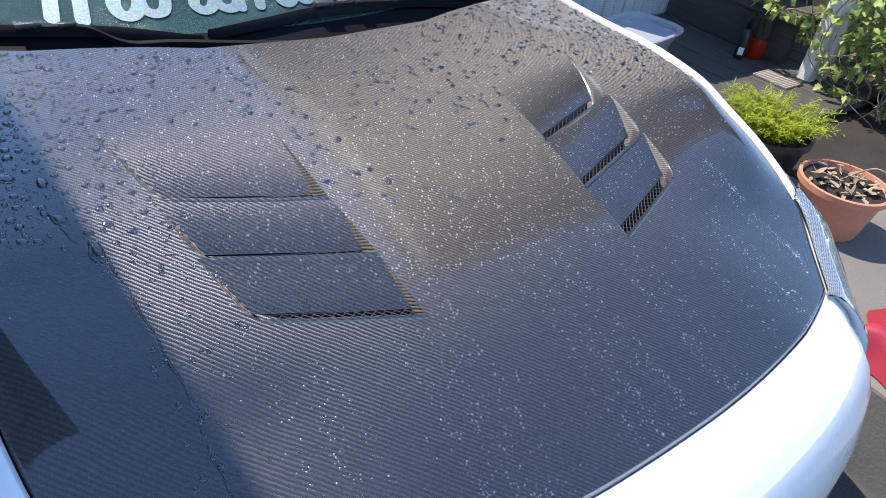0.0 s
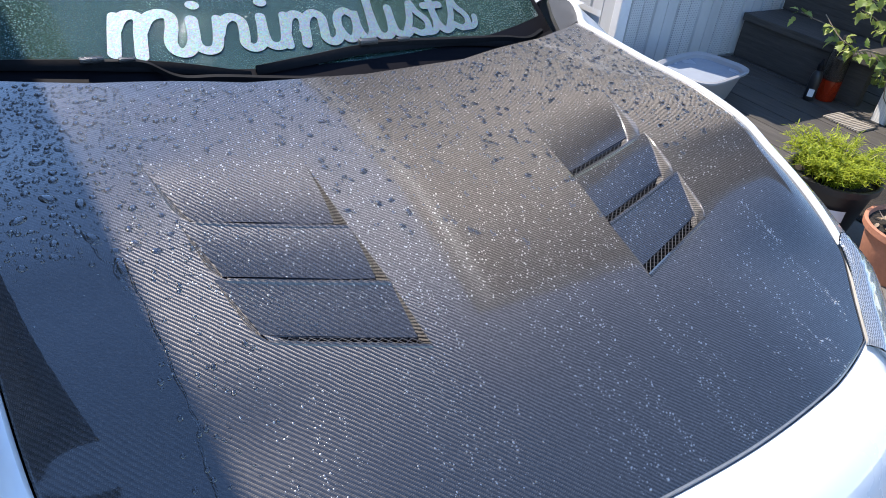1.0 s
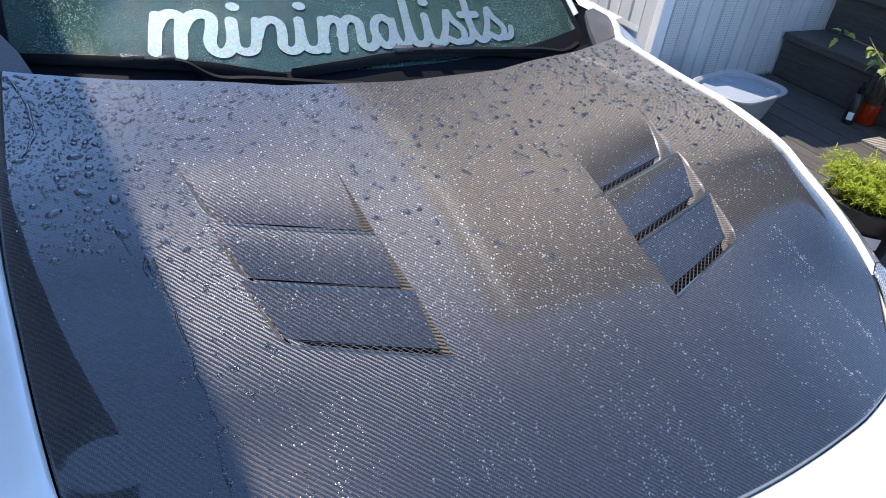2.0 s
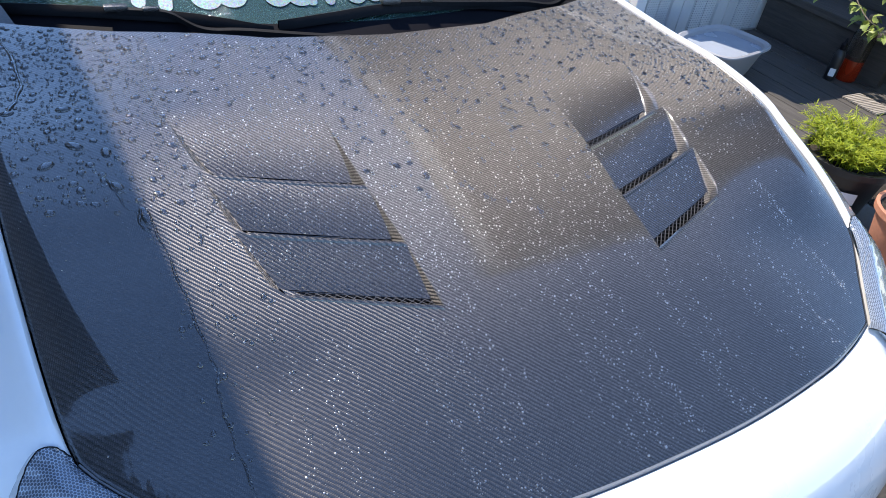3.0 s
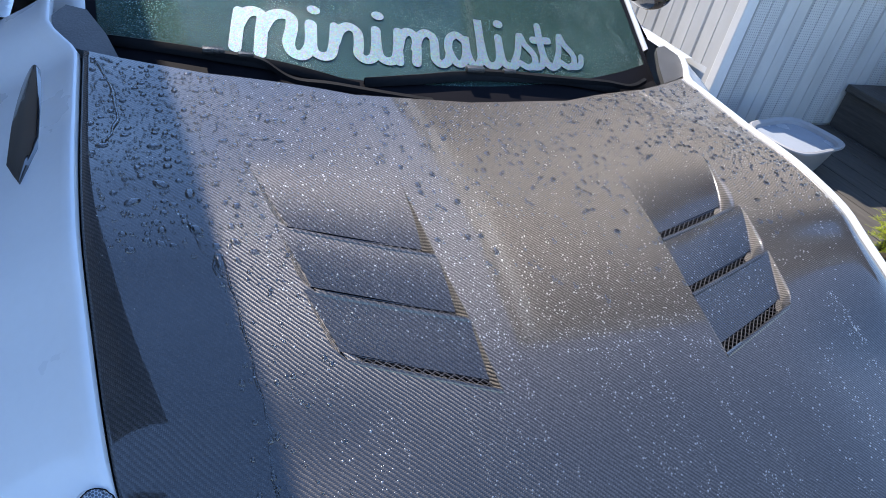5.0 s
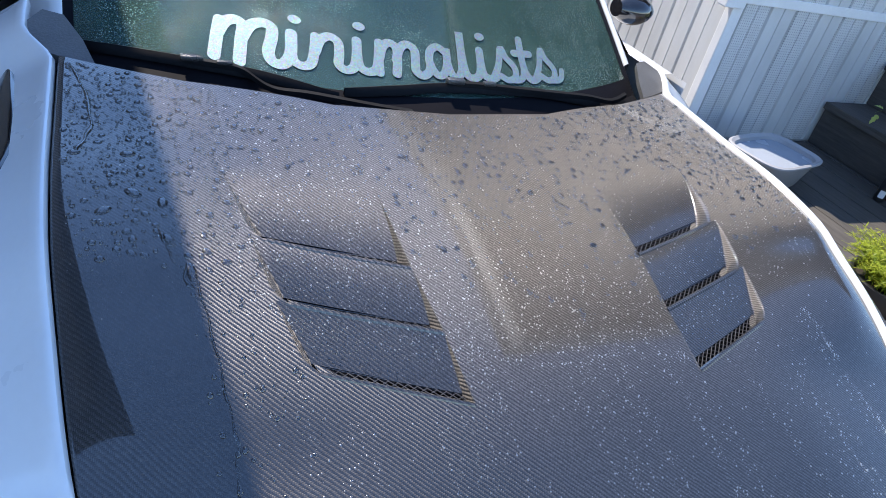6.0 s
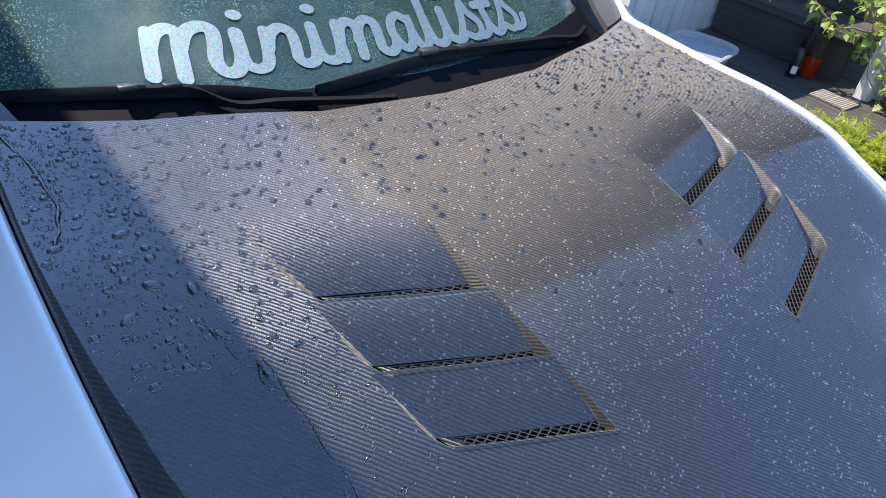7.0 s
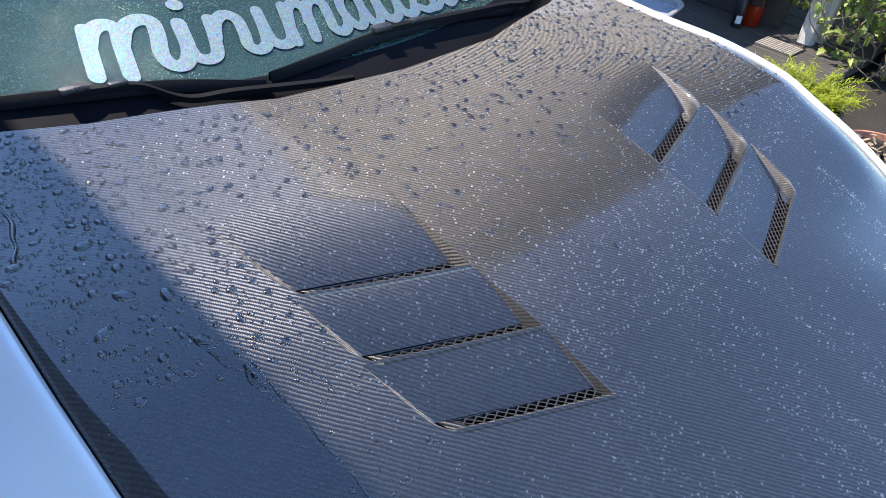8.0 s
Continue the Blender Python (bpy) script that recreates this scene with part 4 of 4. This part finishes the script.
def planter(name, x, y, z, r, h, material, label):
    root = thing(name, label, "plant pot")
    prof = [(0.0, 0.004), (r * 0.70, 0.0), (r * 0.74, 0.006), (r * 0.93, h * 0.86), (r * 0.95, h * 0.87), (r * 1.02, h * 0.875), (r * 1.03, h * 0.99), (r * 1.0, h), (r * 0.95, h * 0.995), (r * 0.92, h * 0.88)]
    Shape().turned(prof, (0, 0, 0), 40).make("pot", material, root)
    rnd = random.Random(5)
    rows = []
    for k in range(6):
        f = k / 5
        rows.append([(r * 0.93 * f * math.cos(a), r * 0.93 * f * math.sin(a), h * 0.86 + 0.012 * rnd.random()) for a in (2 * math.pi * n / 26 for n in range(26))])
    Shape().sheet(rows, True).make("soil", SOIL_AND_SHADE, root)
    root.matrix_world = pose(x, y, z)
    return root


def feathery(root, r, h, top, count, seed):
    """A bush of thin upright stems with many needle leaves."""
    rnd = random.Random(seed)
    stems, leaves = Shape(), Shape()
    for _ in range(count):
        a, d = rnd.uniform(0, 2 * math.pi), r * math.sqrt(rnd.random())
        lean = Vector((math.cos(a), math.sin(a), 0)) * (0.3 + 0.9 * d / r)
        base = Vector((d * 0.6 * math.cos(a), d * 0.6 * math.sin(a), h * 0.85))
        length = top * rnd.uniform(0.6, 1.05)
        line_pts = [base + Vector((0, 0, length * f)) + lean * (length * 0.65 * f * f) + Vector((0, 0, -0.06 * f ** 3)) for f in (0, 0.25, 0.5, 0.75, 1.0)]
        stems.tube(line_pts, [0.0016, 0.0014, 0.0012, 0.001, 0.0006], 4)
        for k in range(40):
            f = 0.15 + 0.85 * k / 39
            at = Vector(spline(line_pts, 6)[int(f * 24)])
            way = Vector((rnd.gauss(0, 1), rnd.gauss(0, 1), rnd.uniform(-0.1, 1.0)))
            leaf(leaves, at, way, (0, 0, 1), rnd.uniform(0.010, 0.026), rnd.uniform(0.002, 0.0042), 0.2)
    stems.make("stem_tuft", FERN, root)
    leaves.make("foliage", FERN, root, "bright feathery green foliage")


fern = planter("fern_pot", 1.64, 0.92, TERRACE, 0.14, 0.19, POT, "black plastic pot with a bright feathery green plant")
label_at = [radians(205 + 4 * k) for k in range(10)]
Shape().sheet([[(0.1295 * math.cos(a), 0.1295 * math.sin(a), z) for a in label_at] for z in (0.075, 0.115)]).make("pot_label", PAPER, fern, "white printed label")
feathery(fern, 0.15, 0.19, 0.17, 230, 11)
clay = planter("clay_pot", 1.60, 0.615, TERRACE, 0.135, 0.165, CLAY, "terracotta pot with dry soil and a bare stalk")


def dry_litter(root, r, h, seed):
    """Curled dry leaves and a bare stalk that hangs over the rim."""
    rnd = random.Random(seed)
    litter = Shape()
    for _ in range(70):
        a, d = rnd.uniform(0, 2 * math.pi), r * 0.8 * math.sqrt(rnd.random())
        way = (rnd.gauss(0, 1), rnd.gauss(0, 1), rnd.uniform(-0.1, 0.5))
        leaf(litter, (d * math.cos(a), d * math.sin(a), h * 0.87 + rnd.uniform(0.008, 0.03)), way, (0, 0, 1), rnd.uniform(0.015, 0.045), rnd.uniform(0.008, 0.02), rnd.uniform(-0.5, 0.5))
    litter.make("dry_leaves", LITTER, root, "pale curled dry leaves")
    stalk = spline([(0.02, 0.03, h * 0.87), (0.06, -0.04, h + 0.05), (0.09, -0.10, h + 0.02), (0.105, -0.135, h - 0.06), (0.10, -0.145, h - 0.12)], 6)
    Shape().tube(stalk, 0.0026, 6).make("stalk", LITTER, root, "bare dry stalk")


dry_litter(clay, 0.125, 0.165, 6)


def climber(x, y, z, seed):
    """A vine on bare twigs."""
    root = thing("vine", "climbing vine with pale green leaves and bare twigs by the post", "plant")
    rnd = random.Random(seed)
    twigs, leaves = Shape(), Shape()
    for n in range(140):
        p = Vector((rnd.uniform(-0.28, 0.65), rnd.uniform(-0.34, 0.22), rnd.uniform(0, 0.15)))
        way = Vector((rnd.gauss(0, 0.5), rnd.gauss(0, 0.5), 1))
        pts = [p.copy()]
        for _ in range(10):
            way += Vector((rnd.gauss(0, 0.5), rnd.gauss(0, 0.5), rnd.gauss(-0.04, 0.25)))
            p = p + way.normalized() * 0.07
            p.x, p.z = max(p.x, -0.30), max(p.z, 0.02)
            pts.append(p.copy())
        twigs.tube(spline(pts, 2), 0.0042 if n % 6 == 0 else 0.0022, 5)
        for p in pts[3:]:
            if rnd.random() > 0.12 + 0.75 * ease(p.z, 0.12, 0.55):
                continue
            for _ in range(7):
                w = Vector((rnd.gauss(0, 1), rnd.gauss(0, 1), rnd.gauss(-0.25, 0.5)))
                leaf(leaves, p + w * 0.02, w, (rnd.gauss(0, 0.5), rnd.gauss(0, 0.5), 1), rnd.uniform(0.022, 0.05), rnd.uniform(0.02, 0.045), 0.4, LOBED)
    twigs.make("twig_tangle", TWIG, root)
    leaves.make("foliage", VINE, root, "pale green vine leaves")
    root.matrix_world = pose(x, y, z)
    return root


# dark sheet laid over the terrace for the shade below the vine
bed = Shape()
bed_rnd = random.Random(4)
bed.sheet([[(1.80 + 0.08 * a, 0.62 + 0.058 * b, TERRACE + 0.004 + (0.0 if a in (0, 32) or b in (0, 10) else 0.02 + 0.02 * bed_rnd.random())) for a in range(33)] for b in range(11)])
tagged(bed.make("soil_bed", SOIL_AND_SHADE), "dark ground sheet added for the shade under the vine", "soil", kind="structure")
climber(2.72, 1.00, TERRACE, 3)
blocks = thing("block_stack", "dark grey concrete blocks stacked behind the vine", "blocks")
for row in range(3):
    for k in range(5):
        bx = 2.62 + 0.24 * k + 0.12 * (row % 2)
        Shape().box((bx, 0.86, TERRACE + 0.001 + 0.121 * row), (bx + 0.232, 0.98, TERRACE + 0.118 + 0.121 * row), 0.006).make("block", BLOCK, blocks, smooth=False)
post = Shape().box((2.515, 1.24, TERRACE), (2.567, 1.305, 1.7), 0.005).box((2.588, 1.225, TERRACE), (2.640, 1.29, 1.7), 0.005)
tagged(post.make("wooden_post", POST, smooth=False), "peeling white painted timber post", "post")
rag = Shape()
rnd = random.Random(8)
FOLDS = [(rnd.uniform(0, 6.3), rnd.uniform(9, 34), rnd.uniform(0, 6.3)) for _ in range(9)]


def rag_z(x, y):
    """Folds running in many directions, flat at the cloth's hem."""
    z = sum(abs(math.sin((x * math.cos(a) + y * math.sin(a)) * f + p)) / (f ** 0.6) for a, f, p in FOLDS)
    return 0.085 * z / 1.2


rag_rows = []
for i in range(33):
    row = []
    for k in range(33):
        u, v = i / 32, k / 32
        hem = min(1.0, 6 * min(u, v, 1 - u, 1 - v))
        x = 1.035 + 0.27 * u + 0.020 * math.sin(9 * v + 2) * (1 - u)
        y = -0.02 + 0.30 * v + 0.025 * math.sin(8 * u)
        row.append((x, y, TERRACE + 0.004 + hem * rag_z(x, y)))
    rag_rows.append(row)
rag.sheet(rag_rows)
tagged(rag.make("red_cloth", RED), "crumpled red cloth lying on the terrace", "cloth")

# ---- water on the hood ----
def dome(shape, at, r, squash, turn, stretch, rings, sides):
    c, s = math.cos(turn), math.sin(turn)
    rows = []
    for k in range(rings):
        f = k / rings
        rr, hh = r * math.cos(f * math.pi / 2) ** 0.8, r * squash * math.sin(f * math.pi / 2)
        row = []
        for n in range(sides):
            a = 2 * math.pi * n / sides
            u, v = rr * math.cos(a) * stretch, rr * math.sin(a)
            px, py = at.x + c * u - s * v, at.y + s * u + c * v
            row.append((px, py, at.z + hh + slope_from(px, py, at)))
        rows.append(row)
    base = len(shape.v)
    shape.sheet(rows, True)
    top = len(shape.v)
    shape.v.append((at.x, at.y, at.z + r * squash))
    first = base + (rings - 1) * sides
    shape.f += [(first + n, first + (n + 1) % sides, top) for n in range(sides)]


def slope_from(px, py, at):
    return hood_z(px, py) - hood_z(at.x, at.y)


rnd = random.Random(21)
beads, mist = Shape(), Shape()


def hood_spot(q, p, side):
    if 1 < q < 2 and 1 < p < 4:
        j = min(3, int(p))
        t, s = j + 1 - p, q - 1
        if t > STOPS[j] - 0.03:
            return None
        if s < wall_s(t) - 0.02:
            return hood_at(q, p, side, louvre_depth(t, j) * tilted(s))
    return hood_at(q, p, side)


taken = {}


def crowded(x, y, r):
    """Whether a bead would run into one that lies there."""
    cx, cy = int(x / 0.012), int(y / 0.012)
    near = [b for i in (-1, 0, 1) for k in (-1, 0, 1) for b in taken.get((cx + i, cy + k), ())]
    if any((x - a) ** 2 + (y - b) ** 2 < (1.15 * (r + c)) ** 2 for a, b, c in near):
        return True
    taken.setdefault((cx, cy), []).append((x, y, r))
    return False


# the big drops on the shaded side: place, radius, stretch, turn
BIG = (
    (-0.558, 0.862, 0.0072, 1.5, 0.2), (-0.544, 0.807, 0.0062, 1.3, 1.3), (-0.555, 0.764, 0.0078, 1.6, -0.7),
    (-0.591, 0.726, 0.0065, 1.8, 0.6), (-0.520, 0.744, 0.0066, 1.8, 1.5), (-0.518, 0.673, 0.0060, 1.6, -0.8),
    (-0.495, 0.617, 0.0062, 2.4, 1.7), (-0.626, 0.865, 0.0060, 1.5, 0.2), (-0.596, 0.638, 0.0050, 1.2, 0.0),
    (-0.565, 0.685, 0.0052, 1.2, 0.4), (-0.542, 0.720, 0.0050, 1.2, 0.0), (-0.604, 0.665, 0.0046, 1.1, 0.0),
)
for bx, by, br, long, turn in BIG:
    crowded(bx, by, br * long)
    drop = Shape()
    dome(drop, Vector((bx, by, hood_z(bx, by))), br, 0.5, turn, long, 5, 18)
    look_of = "long clear drop of water lying on the hood" if long > 1.4 else "round clear drop of water lying on the hood"
    tagged(drop.make("water_drop", WATER), look_of, "water drop", group="large drops on the hood")
placed = 0
for _ in range(15000):
    side, q, p = rnd.choice((-1, 1)), rnd.uniform(0, 2.96), rnd.uniform(2.2, 4.96)
    at = hood_at(q, p, side)
    back = ease(at.y, 0.55, 0.95)
    if placed > 2200 or rnd.random() > 0.04 + back or (1 < q < 2 and 1 < p < 4):
        continue
    shade = at.x < -0.48
    r = 0.0014 + 0.0044 * rnd.random() ** 2.2
    if shade and rnd.random() < 0.10:
        r = rnd.uniform(0.0035, 0.0055)
    if crowded(at.x, at.y, r):
        continue
    placed += 1
    dome(beads, at, r, rnd.uniform(0.60, 0.80) if r < 0.004 else rnd.uniform(0.40, 0.55), rnd.uniform(0, 6), rnd.uniform(1.0, 1.15) if r < 0.004 else rnd.uniform(1.05, 1.5), 4, 14)
# scattered beads on the sunlit flank outside the vent, and small ones on the louvre floors
for _ in range(420):
    x, y = rnd.uniform(-0.50, -0.37), rnd.uniform(0.30, 0.80)
    r = 0.0011 + 0.0026 * rnd.random() ** 2.4
    if abs(x) < 0.385 + 0.19 * (y - 0.47) or rnd.random() > 0.25 + 0.5 * ease(y, 0.3, 0.6) or crowded(x, y, r):
        continue
    dome(beads, Vector((x, y, hood_z(x, y))), r, rnd.uniform(0.5, 0.75), rnd.uniform(0, 6), rnd.uniform(1.0, 1.4), 3, 10)
for _ in range(5200):
    side, q, p = rnd.choice((-1, 1)), rnd.uniform(1.06, 1.92), rnd.uniform(1.05, 3.95)
    at = hood_spot(q, p, side)
    r = 0.0006 + 0.0010 * rnd.random() ** 2
    if at is None or q - 1 > foot_s(min(3, int(p)) + 1 - p, min(3, int(p))) - 0.03 or crowded(at.x, at.y, r):
        continue
    dome(beads, at, r, 0.7, 0, 1.0, 2, 8)
# the shaded side keeps a dense film of small beads towards the rear
for _ in range(3200):
    x, y = rnd.uniform(-0.64, -0.42), rnd.uniform(0.62, 1.17)
    if rnd.random() > ease(y, 0.55, 1.0) + 0.10 or math.hypot((x + 0.50) / 0.045, (y - 0.80) / 0.075) < 1 or -x > edge_x(y) - 0.012 or y > 1.06 + 0.30 * (-x - 0.40):
        continue
    r = 0.0008 + 0.0022 * rnd.random() ** 2.2
    if not crowded(x, y, r):
        dome(beads, Vector((x, y, hood_z(x, y))), r, 0.7, 0, 1.0, 3, 10)
streaks = [(rnd.uniform(-0.40, 0.50), rnd.uniform(0.003, 0.011)) for _ in range(26)]
placed = 0
while placed < 14000:
    side, q, p = rnd.choice((-1, 1)), rnd.uniform(0, 2.97), rnd.uniform(0.1, 4.95)
    if p < 1.6 and rnd.random() < 0.78:
        # run-off leaves lines of specks towards the front edge
        x, wide = rnd.choice(streaks)
        y = 0.15 + 0.33 * rnd.random() ** 1.3
        x = x * (1 + 0.25 * (0.48 - y)) + rnd.gauss(0, wide)
        at = Vector((x, y, hood_z(x, y))) if abs(x) < edge_x(max(y, 0.205)) - 0.03 else None
        if at is not None and 0.18 < abs(x) < 0.38 and y > 0.39:
            at = None
    else:
        at = hood_spot(q, p, side)
    if at is None or (at.x < -0.44 and rnd.random() < 0.93):
        continue
    dome(mist, at, 0.00034 + 0.0012 * rnd.random() ** 4, 0.8, 0, 1.0, 2, 6)
    placed += 1


def trail(points, width):
    """A thin flat run of water along the hood."""
    shape = Shape()
    line_pts = spline(points, 8)
    n = len(line_pts) - 1
    rows = []
    for k, (x, y) in enumerate(line_pts):
        x += 0.0012 * math.sin(k * 0.8)
        w = width * (0.75 + 0.25 * math.sin(k * 0.7)) * (0.4 if k in (0, n) else 1)
        rows.append([(x + w * a, y, hood_z(x + w * a, y) + w * h + 0.0001) for a, h in ((-1, 0), (-0.6, 0.45), (0, 0.62), (0.6, 0.45), (1, 0))])
    shape.sheet(rows)
    return tagged(shape.make("water_trail", WATER), "thin winding trail of water on the hood", "water")


trail([(-0.636, 1.145), (-0.616, 1.063), (-0.605, 0.960), (-0.613, 0.906), (-0.625, 0.868)], 0.0036)
trail([(-0.522, 0.660), (-0.512, 0.630), (-0.493, 0.612), (-0.485, 0.567), (-0.478, 0.500), (-0.473, 0.440), (-0.468, 0.402), (-0.472, 0.375), (-0.471, 0.340), (-0.468, 0.300), (-0.463, 0.255)], 0.0018)
trail([(-0.499, 0.632), (-0.503, 0.605), (-0.493, 0.593)], 0.0035)
trail([(-0.527, 0.685), (-0.521, 0.664), (-0.512, 0.658)], 0.0035)
tagged(beads.make("water_beads", WATER), "clear water beads on the wet hood", "water", kind="stuff")
tagged(mist.make("water_specks", SPECK), "fine water specks scattered over the hood", "water", kind="stuff")
